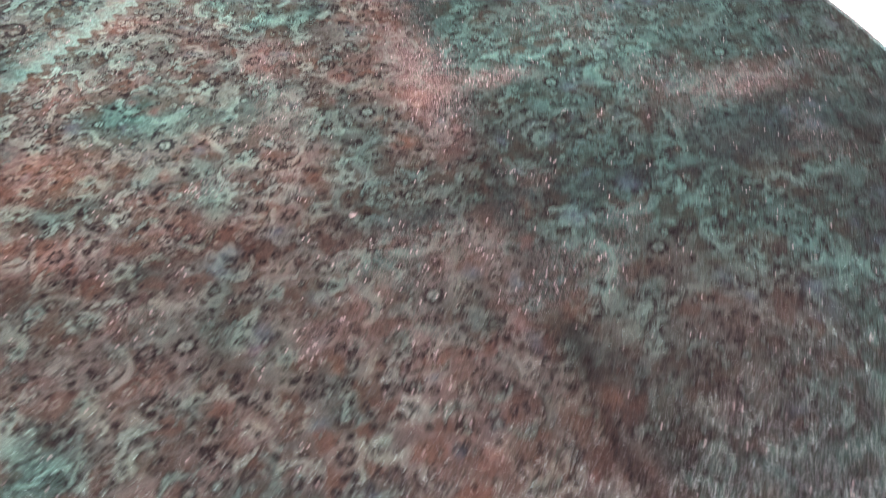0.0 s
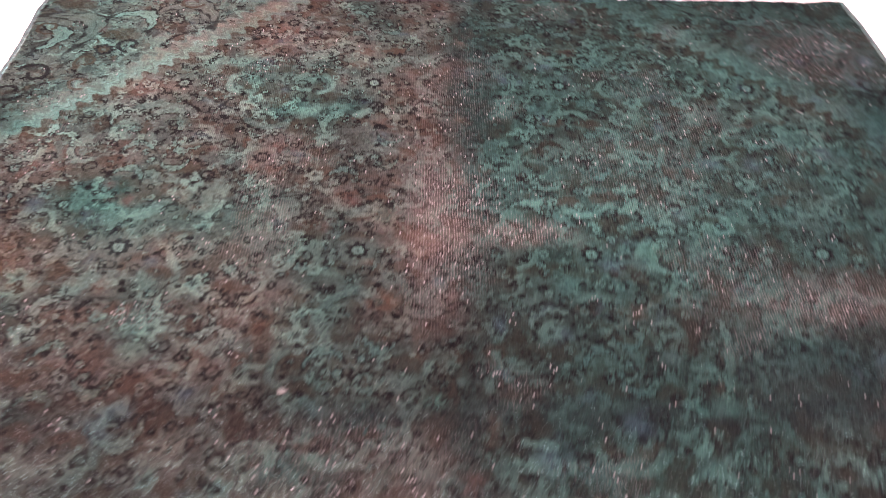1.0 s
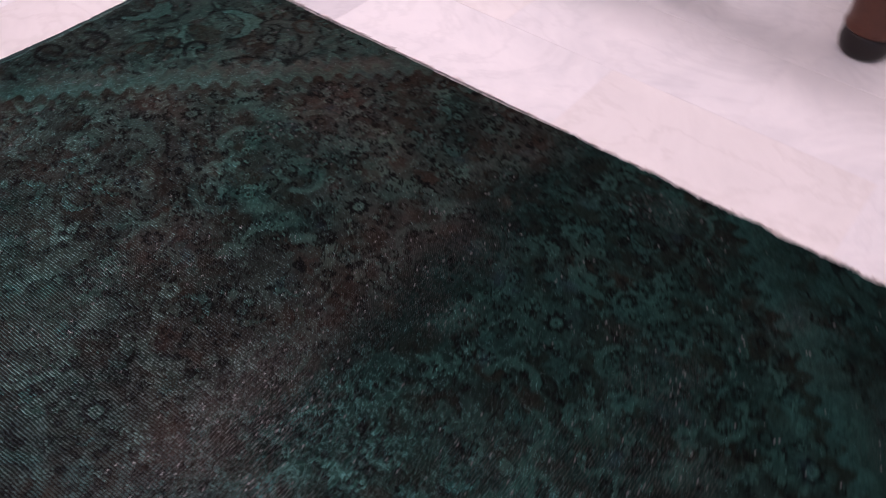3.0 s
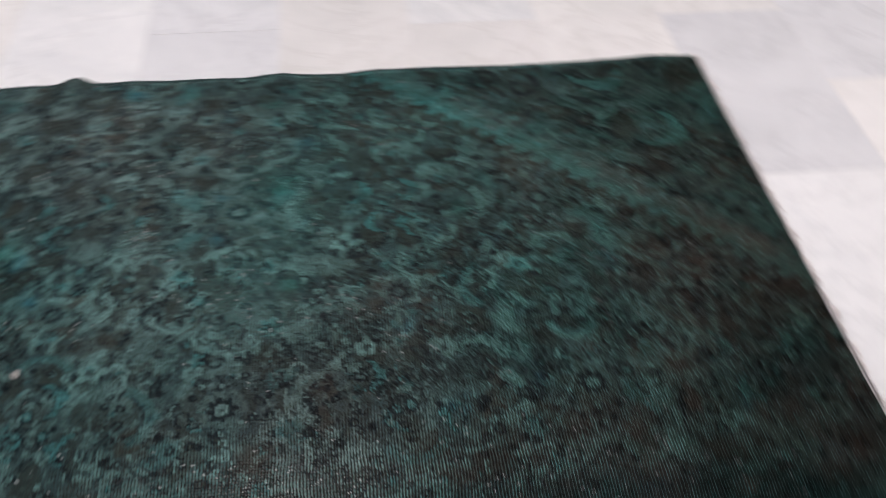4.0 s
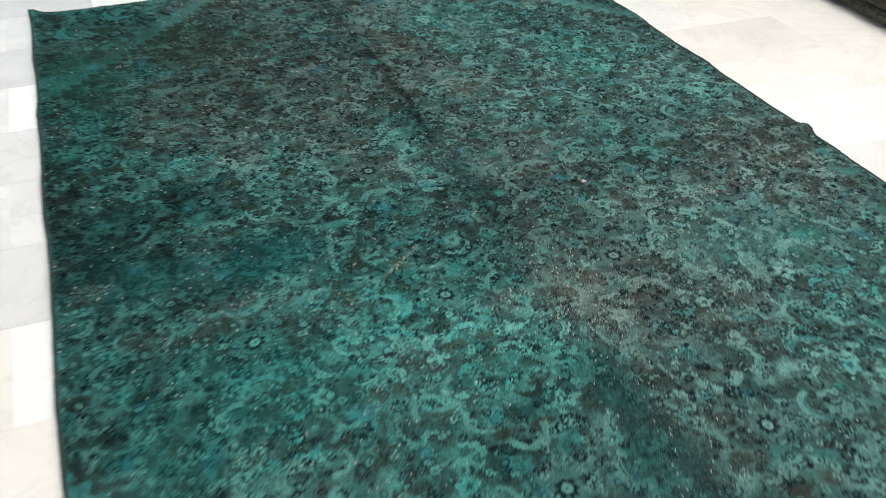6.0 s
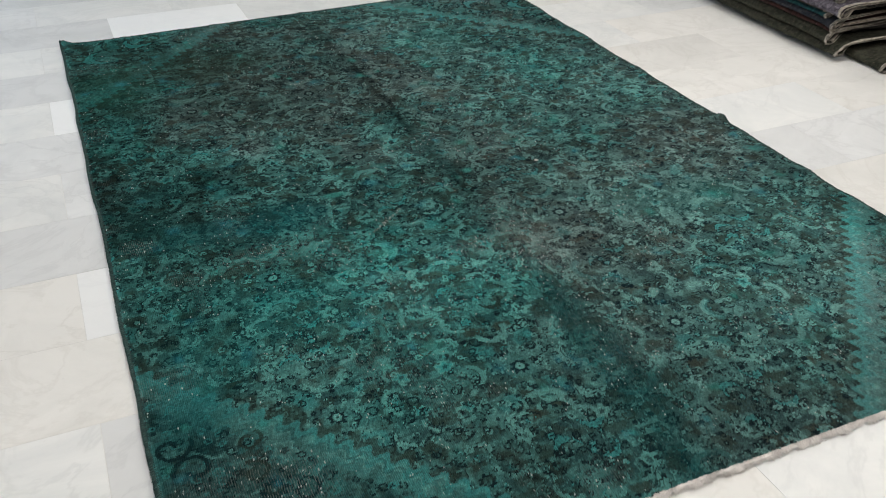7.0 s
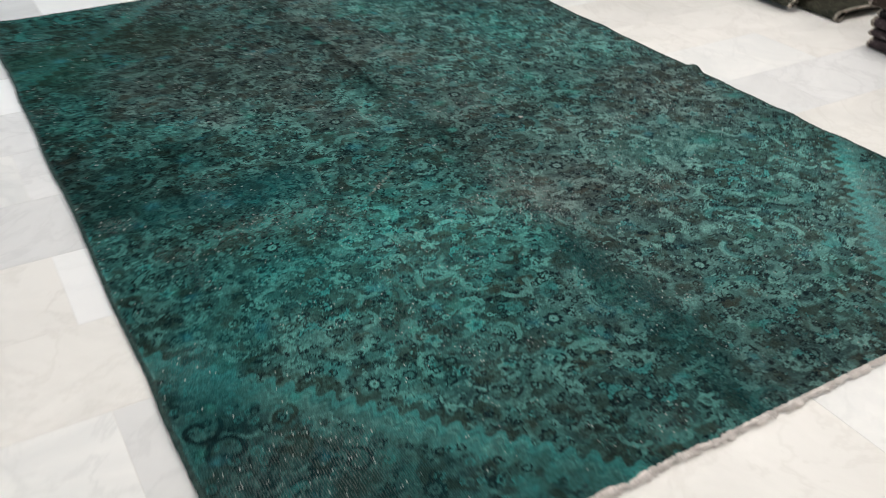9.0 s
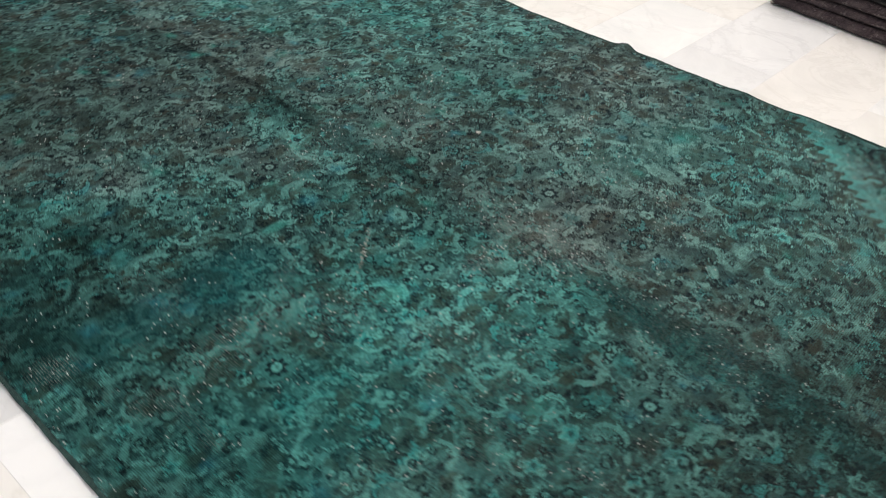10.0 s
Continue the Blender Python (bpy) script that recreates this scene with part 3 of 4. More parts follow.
def motif(kind, cx, cy, size, dye, turn, core):
    """One woven motif: flower, ring (outlined rosette), leaf, blot or curl."""
    where = window_at(cx, cy, size * 1.7)
    if where is None:
        return
    dx, dy = X[where] + warp[where] * 0.7 - cx, YK[where] + warp[where] * 0.5 - cy
    c, s = math.cos(turn), math.sin(turn)
    a, b = c * dx + s * dy, -s * dx + c * dy
    r, th = np.hypot(a, b), np.arctan2(b, a)
    e = 0.0014
    if kind == "ring":
        rim = size * (0.86 + 0.14 * np.cos(8 * th))
        paint(0.9 * (1 - soft(r, rim - e, rim + e)), DARK, where)
        paint(0.9 * (1 - soft(r, rim * 0.62 - e, rim * 0.62 + e)), dye, where)
        paint(0.8 * (1 - soft(r, size * 0.20 - e, size * 0.20 + e)), core, where)
    elif kind == "flower":
        rim = size * (0.78 + 0.22 * np.cos(5 * th))
        paint(0.85 * (1 - soft(r, rim + 0.0035 - e * 0.5, rim + 0.0035 + e * 0.5)), DARK if core != DARK else LIGHT, where)
        paint(0.85 * (1 - soft(r, rim - e, rim + e * 0.3)), dye, where)
        paint(0.7 * (1 - soft(r, rim * 0.42 - e, rim * 0.42 + e)), core, where)
    elif kind == "leaf":
        arch = b - 0.9 * a * a / size
        d = np.hypot(a / size, arch / (size * 0.30))
        teeth = 1 + 0.16 * np.cos(a / size * 16)
        paint(0.8 * (1 - soft(d, 1.10, 1.26)), DARK, where)
        paint(0.92 * (1 - soft(d, 0.85 * teeth, 1.02 * teeth)), dye, where)
        paint(0.5 * (1 - soft(np.abs(arch), e * 0.4, e * 1.3)) * (d < 0.75), core, where)
    elif kind == "blot":
        d = np.hypot(a / size, b / (size * 0.62)) + 0.14 * np.cos(3 * th + turn * 5) + 0.10 * np.cos(7 * th + 40 * cx)
        if dye in (OLIVE_DYE, RUST_DYE):
            paint(0.20 * (1 - soft(np.abs(d - 1.22), 0.05, 0.16)), LIGHT, where)
        paint((0.50 if dye in (LIGHT, TEAL) else 0.68) * (1 - soft(d, 0.70, 1.14)), dye, where)
    elif kind == "arc":
        reach = 1 - soft(np.abs(th), 1.15, 1.35)
        paint(0.72 * (1 - soft(np.abs(r - size), size * 0.15, size * 0.15 + 2.5 * e)) * reach, dye, where)
        paint(0.8 * (1 - soft(np.abs(r - size * 0.80), e * 0.5, e * 1.6)) * reach, DARK, where)
        paint(0.6 * (1 - soft(np.hypot(a - size * 0.35, b), size * 0.20, size * 0.28)), core, where)
    elif kind == "rosette":
        rim = size * (0.84 + 0.16 * np.cos(8 * th))
        paint(0.60 * (1 - soft(r, size * 1.25, size * 1.75)), dye, where)
        paint(0.95 * (1 - soft(r, rim - e, rim + e)), DARK, where)
        paint(0.80 * (1 - soft(r, size * 0.46 - e, size * 0.46 + e)), core, where)
        paint(0.8 * (1 - soft(r, size * 0.14 - e, size * 0.14 + e)), DARK, where)
    elif kind == "scroll":
        spiral = np.abs(r - size * (0.30 + 0.70 * ((th + math.pi) / (2 * math.pi))))
        paint(0.9 * (1 - soft(spiral, size * 0.10, size * 0.10 + 2 * e)) * (r < size * 1.2), dye, where)
    elif kind == "curl":
        spiral = np.abs(r - size * (0.45 + 0.55 * ((th + math.pi) / (2 * math.pi))))
        paint(0.9 * (1 - soft(spiral, e, e * 2.2)) * (r < size * 1.15), dye, where)


# the repeat: rosettes on a lattice, leaves, palmettes and small flowers mirrored about each of them
CELL_X, CELL_Y, ORIGIN_X, ORIGIN_Y = 0.442, 0.585, 0.244, 0.557
QUARTER = (
    ("blot", 0.098, 0.052, 0.034, OLIVE_DYE, 0.5, GROUND), ("blot", 0.150, 0.180, 0.042, OLIVE_DYE, 1.0, GROUND),
    ("blot", 0.036, 0.150, 0.034, RUST_DYE, 0.2, GROUND), ("blot", 0.085, 0.262, 0.036, OLIVE_DYE, 0.1, GROUND),
    ("blot", 0.205, 0.085, 0.028, OLIVE_DYE, 0.4, GROUND), ("blot", 0.195, 0.262, 0.030, RUST_DYE, 1.3, GROUND),
    ("blot", 0.060, 0.095, 0.040, TEAL, 0.8, GROUND), ("blot", 0.140, 0.112, 0.038, LIGHT, 0.4, GROUND),
    ("arc", 0.148, 0.000, 0.044, LIGHT, 3.1416, MID), ("arc", 0.000, 0.160, 0.050, LIGHT, -1.5708, MID),
    ("arc", 0.186, 0.090, 0.034, LIGHT, 2.6, OLIVE_DYE), ("arc", 0.150, 0.262, 0.042, LIGHT, 0.9, TEAL),
    ("arc", 0.070, 0.210, 0.036, LIGHT, -0.6, MID), ("leaf", 0.105, 0.145, 0.044, LIGHT, 0.8, DARK),
    ("leaf", 0.040, 0.245, 0.036, TEAL, 0.2, DARK), ("leaf", 0.200, 0.205, 0.034, LIGHT, -0.9, DARK),
    ("flower", 0.160, 0.070, 0.021, TEAL, 0.3, DARK), ("flower", 0.100, 0.212, 0.022, LIGHT, 0.0, DARK),
    ("ring", 0.125, 0.012, 0.013, LIGHT, 0.0, MID), ("ring", 0.030, 0.048, 0.012, MID, 0.6, DARK),
    ("ring", 0.215, 0.150, 0.014, LIGHT, 0.4, OLIVE_DYE), ("ring", 0.022, 0.285, 0.014, TEAL, 0.0, LIGHT),
    ("curl", 0.185, 0.125, 0.020, DARK, 0.4, DARK), ("curl", 0.128, 0.235, 0.018, DARK, 2.0, DARK), ("curl", 0.070, 0.120, 0.017, DARK, 1.0, DARK),
)
# small sprigs that fill the ground
for k in range(2600):
    kind = ("blot", "curl", "flower", "leaf", "curl", "ring")[rng.randint(6)]
    dye = DARK if kind == "curl" else ((OLIVE_DYE, MID, GROUND)[rng.randint(3)] if kind == "blot" else (LIGHT, MID, GROUND, MID, TEAL)[rng.randint(5)])
    motif(kind, rng.uniform(-1.08, 1.08), rng.uniform(-1.6, 1.6), rng.uniform(0.009, 0.021), dye, rng.uniform(0, 6.28), (DARK, MID, LIGHT, OLIVE_DYE)[rng.randint(4)])

# the repeat, mirrored about each rosette, worn unevenly
for cell_i in range(-4, 4):
    for cell_j in range(-5, 4):
        ox, oy = ORIGIN_X + cell_i * CELL_X, ORIGIN_Y + cell_j * CELL_Y
        for sx in (-1, 1):
            for sy in (-1, 1):
                for kind, mx, my, size, dye, turn, core in QUARTER:
                    if rng.rand() < 0.10:
                        continue
                    if rng.rand() < 0.15:
                        dye = (MID, MID, OLIVE_DYE, GROUND, LIGHT)[rng.randint(5)]
                    jx, jy = rng.normal(0, 0.009, 2)
                    spin = math.atan2(sy * math.sin(turn), sx * math.cos(turn)) + rng.normal(0, 0.15)
                    motif(kind, ox + sx * mx + jx, oy + sy * my + jy, size * rng.uniform(0.80, 1.05), dye, spin, core)

# fine hooked lines, the weave's smallest drawing
for k in range(14000):
    kind = ("curl", "ring", "curl", "leaf")[rng.randint(4)]
    dye = (DARK, LIGHT, DARK, GROUND)[rng.randint(4)] if kind != "leaf" else (LIGHT, TEAL, OLIVE_DYE)[rng.randint(3)]
    motif(kind, rng.uniform(-1.08, 1.08), rng.uniform(-1.6, 1.6), rng.uniform(0.0045, 0.0100), dye, rng.uniform(0, 6.28), (DARK, LIGHT)[rng.randint(2)])

# the larger palmettes, drawn over the fine work
INK[0] = 0.55
for cell_i in range(-4, 4):
    for cell_j in range(-5, 4):
        for half in (0.0, 0.5):
            ox, oy = ORIGIN_X + (cell_i + half) * CELL_X, ORIGIN_Y + (cell_j + half) * CELL_Y
            for mx, my, size, turn in ((0.148, 0.0, 0.044, math.pi), (-0.148, 0.0, 0.044, 0.0), (0.0, 0.160, 0.050, -math.pi / 2), (0.0, -0.160, 0.050, math.pi / 2)):
                if rng.rand() < 0.45:
                    continue
                jx, jy = rng.normal(0, 0.004, 2)
                motif("arc", ox + mx + jx, oy + my + jy, size * rng.uniform(0.85, 1.05), (LIGHT, TEAL, LIGHT, MID)[rng.randint(4)], turn + rng.normal(0, 0.12), OLIVE_DYE)
            for mx, my, size in ((0.082, 0.062, 0.034), (-0.082, 0.062, 0.034), (0.082, -0.062, 0.034), (-0.082, -0.062, 0.034), (0.0, 0.225, 0.040)):
                if rng.rand() < 0.5:
                    continue
                jx, jy = rng.normal(0, 0.010, 2)
                motif("blot", ox + mx + jx, oy + my + jy, size * rng.uniform(0.8, 1.15), (OLIVE_DYE, OLIVE_DYE, RUST_DYE)[rng.randint(3)], rng.uniform(0, 6.28), GROUND)

INK[0] = 1.0
halo = []
# the rosettes themselves, each between two small squares
for cell_i in range(-4, 4):
    for cell_j in range(-5, 4):
        ox, oy = ORIGIN_X + cell_i * CELL_X, ORIGIN_Y + cell_j * CELL_Y
        for px, py, size in ((0, 0, 0.025), (CELL_X / 2, CELL_Y / 2, 0.020)):
            jx, jy = rng.normal(0, 0.003, 2)
            halo.append((ox + px, oy + py, 0.12 if px == 0 else 0.08))
            motif("rosette", ox + px + jx, oy + py + jy, size, MID, rng.uniform(0, 1), LIGHT if px == 0 else MID)
            for side_x in (-1, 1):
                motif("ring", ox + px + side_x * 0.044 + jx, oy + py + jy, 0.009, LIGHT, 0.2 * side_x, DARK)

# corner pieces: a stepped band across each corner, and scrolls beyond it
AX, AY = np.abs(X), np.abs(Y - 0.03)
slope = 1.10
depth = (AY - (0.765 + (HALF_W - AX) * slope)) / math.hypot(1, slope)
along = (AY * slope - AX) / math.hypot(1, slope)
saw = soft(np.abs((along / 0.044) % 1 - 0.5) * 2, 0.12, 0.88)
edge_depth = depth - 0.024 * (saw - 0.5) + 0.004 * field(0.05, 61, 2)
corner = soft(edge_depth, 0.060, 0.085)
paint(corner * 0.72, GROUND)
for seed, dye, wide in ((71, MID, 0.10), (72, OLIVE_DYE, 0.14), (73, LIGHT, 0.05), (74, DARK, 0.05)):
    line = np.abs(field(0.19, seed, 2))
    paint(corner * 0.8 * (1 - soft(line, wide * 0.7, wide * 1.4)), dye)
band_tone = 0.55 + 0.45 * field(0.10, 63, 3)
paint(np.clip(soft(edge_depth, -0.004, 0.004) * (1 - corner), 0, 1), MID)
paint(np.clip(soft(edge_depth, -0.004, 0.004) * (1 - corner) * band_tone * soft(field(0.018, 65, 3), -0.6, 0.5), 0, 1), TEAL)
paint(0.60 * soft(edge_depth, -0.001, 0.003) * (1 - soft(edge_depth, 0.026, 0.05)), TEAL)
paint(0.45 * np.clip(soft(edge_depth, 0.006, 0.018) * (1 - corner) * soft(field(0.03, 66, 3), 0.15, 0.45), 0, 1), LIGHT)
paint(0.55 * np.clip(soft(edge_depth, 0.016, 0.03) * (1 - corner) * soft(field(0.035, 67, 3), 0.15, 0.4), 0, 1), GROUND)
paint(0.55 * (1 - soft(np.abs(edge_depth - 0.022), 0.0015, 0.004)) * soft(field(0.06, 68, 2), -0.5, 0.1), GROUND)
paint(0.6 * (1 - soft(np.abs(edge_depth - 0.036), 0.002, 0.005)) * soft(field(0.06, 69, 2), -0.4, 0.2), LIGHT)
paint(0.6 * (1 - soft(np.abs(edge_depth - 0.074), 0.002, 0.005)) * soft(field(0.06, 70, 2), -0.3, 0.3), TEAL)
paint(0.5 * soft(edge_depth, 0.030, 0.045) * (1 - soft(edge_depth, 0.062, 0.075)), MID)
paint(0.65 * soft(edge_depth, -0.034, -0.026) * (1 - soft(edge_depth, -0.004, 0.003)) * soft(field(0.05, 64, 2), -0.7, 0.0), OLIVE_DYE)
# mottled ground of the corners, with small worn drawing
for seed, dye, size, low, ink in ((191, OLIVE_DYE, 0.060, 0.10, 0.60), (192, TEAL, 0.045, 0.22, 0.45), (193, DARK, 0.034, 0.30, 0.50), (194, MID, 0.028, 0.15, 0.50), (195, LIGHT, 0.018, 0.42, 0.40)):
    paint(ink * corner * soft(field(size, seed, 3), low, low + 0.22), dye)
for k in range(2600):
    cx, cy = rng.uniform(0.55, 1.07) * (-1) ** k, rng.uniform(0.85, 1.58) * (-1) ** (k // 2)
    if abs(cy - 0.03) > 0.85 + (HALF_W - abs(cx)) * slope:
        motif(("curl", "leaf", "curl", "ring")[k % 4], cx, cy, rng.uniform(0.005, 0.013), (DARK, TEAL, GROUND, MID)[rng.randint(4)], rng.uniform(0, 6.28), DARK)
for sx in (-1, 1):
    for sy in (-1, 1):
        for kind, mx, my, size, dye, turn, core in (
            ("scroll", 1.035, 1.065, 0.042, DARK, 0.4, DARK), ("scroll", 1.000, 1.140, 0.044, DARK, 3.4, DARK), ("flower", 0.925, 1.272, 0.034, GROUND, 0.0, DARK),
            ("ring", 0.866, 1.255, 0.030, OLIVE_DYE, 0.0, MID), ("scroll", 0.890, 1.195, 0.034, OLIVE_DYE, 2.0, DARK), ("scroll", 0.885, 1.100, 0.030, OLIVE_DYE, 0.9, DARK),
            ("leaf", 0.93, 1.40, 0.10, MID, 0.9, DARK), ("leaf", 0.68, 1.50, 0.09, MID, 0.3, LIGHT), ("leaf", 0.99, 1.33, 0.08, TEAL, 1.3, DARK), ("leaf", 0.80, 1.44, 0.07, TEAL, 0.6, DARK),
            ("ring", 0.72, 1.41, 0.026, MID, 0.0, DARK), ("blot", 1.00, 1.50, 0.06, OLIVE_DYE, 0.5, DARK), ("scroll", 1.030, 1.36, 0.036, OLIVE_DYE, 1.0, DARK),
            ("scroll", 0.70, 1.51, 0.036, OLIVE_DYE, 0.2, DARK), ("blot", 0.84, 1.33, 0.05, OLIVE_DYE, 0.2, DARK), ("scroll", 0.81, 1.28, 0.034, DARK, 1.4, DARK), ("flower", 0.82, 1.16, 0.026, MID, 0.2, DARK),
        ):
            spin = turn if sx * sy > 0 else math.pi - turn
            motif(kind, sx * mx, sy * my + 0.03, size, dye, spin, core)

# where each dye lot shows: greener to the east and along the sides, greyed over the middle and the west
lot = 0.30 + 0.32 * soft(-X + 0.05 * field(0.10, 81, 3), -0.06, 0.08) + 0.22 * field(0.30, 82, 3)
lot += 0.46 * blob(0.30, -0.72, 0.62, 0.92, 0.5, 83) - 0.35 * blob(0.55, 0.75, 0.60, 0.52, 0.6, 84)
lot -= 0.34 * blob(-0.80, 0.85, 0.36, 0.30, 0.8, 85) + 0.22 * blob(-0.55, -0.75, 0.40, 0.45, 0.8, 86) + 0.30 * blob(0.98, -0.6, 0.30, 0.9, 0.8, 87)
lot += 0.30 * blob(-0.10, 0.62, 0.30, 0.36, 0.8, 88) + 0.25 * blob(-0.9, 0.25, 0.35, 0.3, 0.8, 89)
lot -= 0.35 * blob(0.04, 1.12, 0.14, 0.48, 0.9, 71) + 0.25 * blob(0.82, 0.10, 0.42, 0.42, 0.9, 72)
lot = np.clip(lot, 0, 1)[..., None]
dyed = green * (1 - lot) + greyed * lot

# abrash, fold creases darkened in the dye colour, and lighter and darker places
tone = 1 + 0.22 * field(0.34, 91, 3) + 0.12 * field(0.9, 92, 2) + 0.08 * field(0.05, 93, 2)
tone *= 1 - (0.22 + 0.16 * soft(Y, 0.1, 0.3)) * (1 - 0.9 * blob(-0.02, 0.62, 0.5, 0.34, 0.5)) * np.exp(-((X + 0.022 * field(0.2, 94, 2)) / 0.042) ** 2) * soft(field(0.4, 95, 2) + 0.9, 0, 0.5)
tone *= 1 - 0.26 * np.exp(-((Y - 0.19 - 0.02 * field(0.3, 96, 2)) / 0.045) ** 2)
tone *= 1 - 0.16 * soft(AX, 0.93, 1.06)
tone *= 1 - 0.32 * blob(0.80, 0.02, 0.42, 0.42, 0.9, 76) - 0.20 * blob(0.86, 0.64, 0.24, 0.26, 0.9, 77) - 0.16 * blob(0.45, -0.65, 0.60, 0.60, 0.8, 78)
tone *= 1 + 0.20 * blob(-0.42, 1.12, 0.42, 0.34, 0.9, 75) - 0.14 * blob(-0.05, 0.20, 0.50, 0.55, 0.9, 66)
tone *= 1 + 0.46 * blob(-0.80, 1.35, 0.60, 0.50, 0.8, 64)
tone *= 1 + 0.22 * blob(-0.62, 0.80, 0.55, 0.70, 0.9, 79)
tone *= 1 - 0.58 * blob(1.02, 0.12, 0.40, 0.60, 0.9, 97) - 0.26 * blob(0.55, -0.75, 0.75, 0.98, 0.5, 98)
tone *= 1 - 0.12 * blob(0.70, 0.28, 0.40, 0.40, 0.9, 62)
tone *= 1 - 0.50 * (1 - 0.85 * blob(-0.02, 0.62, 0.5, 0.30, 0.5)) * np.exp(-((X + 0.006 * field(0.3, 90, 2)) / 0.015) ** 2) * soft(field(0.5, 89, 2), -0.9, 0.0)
for hx, hy, hr in halo:
    hw = window_at(hx, hy, hr)
    if hw:
        tone[hw] *= 1 + 0.22 * np.exp(-((X[hw] - hx) ** 2 + (Y[hw] - hy) ** 2) / (0.5 * hr) ** 2)
tone *= 1 + 0.16 * blob(0.38, 0.72, 0.42, 0.40, 0.9, 99)
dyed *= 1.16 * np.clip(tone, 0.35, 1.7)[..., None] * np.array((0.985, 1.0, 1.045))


before_tint = dyed.copy()


def tint(mask, colour, amount):
    m = (mask * amount)[..., None]
    dyed[:] = dyed * (1 - m) + np.array(srgb(*colour)[:3]) * m


def bright_patch(cx, cy, rx, ry, seed, amount=0.55):
    tint(blob(cx, cy, rx, ry, 0.6, seed), (70, 162, 152), amount)


tint(blob(0.0, 1.15, 0.055, 0.42, 0.9, 74) + blob(0.0, 0.0, 0.055, 0.36, 0.9, 74), (20, 66, 68), 0.45)
tint(blob(0.62, 0.27, 0.50, 0.12, 0.9, 106), (20, 80, 86), 0.50)
tint(blob(0.96, 0.22, 0.16, 0.30, 0.9, 73), (20, 62, 62), 0.45)
tint(blob(0.70, 0.75, 0.40, 0.30, 0.9, 107), (30, 104, 104), 0.28)
tint(blob(0.95, 0.95, 0.12, 0.22, 0.9, 108), (34, 128, 132), 0.40)
tint(blob(-0.62, 0.62, 0.30, 0.16, 0.9, 109), (58, 140, 134), 0.25)
tint(blob(-0.40, -0.90, 0.22, 0.30, 0.9, 110), (46, 122, 116), 0.25)
tint(blob(0.95, -0.95, 0.18, 0.30, 0.9, 1), (24, 96, 84), 0.35)
bright_patch(-0.055, 0.205, 0.030, 0.026, 101)
bright_patch(0.395, 0.190, 0.055, 0.024, 102)
bright_patch(0.37, 0.56, 0.05, 0.03, 103, 0.4)
bright_patch(0.40, 0.99, 0.05, 0.03, 104, 0.45)
bright_patch(-0.62, 0.98, 0.05, 0.03, 105, 0.4)
tint(blob(0.55, -1.10, 0.42, 0.30, 0.9, 117), (46, 52, 42), 0.45)
tint(np.exp(-((X - 0.045 + 0.02 * field(0.2, 118, 2)) / 0.048) ** 2) * soft(Y, 0.70, 0.95), (8, 72, 74), 0.52)
tint(blob(0.92, 1.42, 0.42, 0.50, 0.8, 120) * corner, (12, 64, 68), 0.40)
tint(blob(0.80, -1.05, 0.55, 0.60, 0.8, 121), (36, 48, 38), 0.34)
tint(blob(-0.05, 0.64, 0.09, 0.12, 0.8, 119), (84, 84, 74), 0.14)

white_spot = blob(-0.297, 0.226, 0.010, 0.008, 0.4)
tint(white_spot, (205, 200, 195), 0.9)
for k in range(26):
    f = k / 25
    tint(blob(0.24 + 0.13 * f + rng.normal(0, 0.002), 0.352 + 0.10 * f + rng.normal(0, 0.002), 0.0042, 0.0055, 0.5), (190, 186, 180), 0.55 * rng.rand())

# south flank colours: the nap's shaded side painted a fifth as light, and where the overdye has worn thin the old brown
# and rose come through
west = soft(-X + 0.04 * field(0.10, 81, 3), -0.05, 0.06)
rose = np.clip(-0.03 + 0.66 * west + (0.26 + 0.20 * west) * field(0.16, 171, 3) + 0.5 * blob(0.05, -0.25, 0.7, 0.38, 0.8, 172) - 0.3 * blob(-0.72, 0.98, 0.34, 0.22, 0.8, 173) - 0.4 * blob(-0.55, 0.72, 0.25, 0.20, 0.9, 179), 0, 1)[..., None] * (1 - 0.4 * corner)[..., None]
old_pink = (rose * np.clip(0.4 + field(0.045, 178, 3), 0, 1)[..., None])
nap_shade = cool_nap_shade * (1 - rose) + warm_nap_shade * rose
nap_shade = nap_shade * (1 - old_pink * np.array((-0.06, 0.05, 0.12)))
nap_shade *= 0.170 * np.clip(tone, 0.35, 1.7)[..., None] * np.clip((dyed + 0.01) / (before_tint + 0.01), 0.5, 1.8)


nap_shade *= (1 + 0.22 * west + 0.50 * blob(-0.80, 1.38, 0.80, 0.55, 0.9, 176) + 0.18 * blob(-0.85, 0.6, 0.6, 0.6, 0.9, 177))[..., None]
grain = np.clip(field(0.025, 175, 3), -1, 1)


def nap_shade_tint(mask, colour, amount):
    m = (mask * amount)[..., None]
    m *= (0.7 + 0.6 * grain)[..., None]
    nap_shade[:] = nap_shade * (1 - m) + 0.195 * np.array(srgb(*colour)[:3]) * m


nap_shade_tint(white_spot, (235, 232, 228), 0.95)
nap_shade_tint(blob(-0.075, 0.587, 0.055, 0.075, 0.7, 111), (184, 160, 142), 0.50)
nap_shade_tint(blob(-0.03, 0.74, 0.11, 0.22, 0.8, 112), (150, 140, 132), 0.30)
nap_shade_tint(blob(0.10, 0.61, 0.15, 0.06, 0.8, 113), (154, 144, 130), 0.32)
nap_shade_tint(blob(-0.85, 0.52, 0.16, 0.14, 0.9, 114), (150, 120, 88), 0.32)
nap_shade_tint(blob(-1.0, 0.40, 0.12, 0.16, 0.9, 115), (140, 100, 78), 0.28)
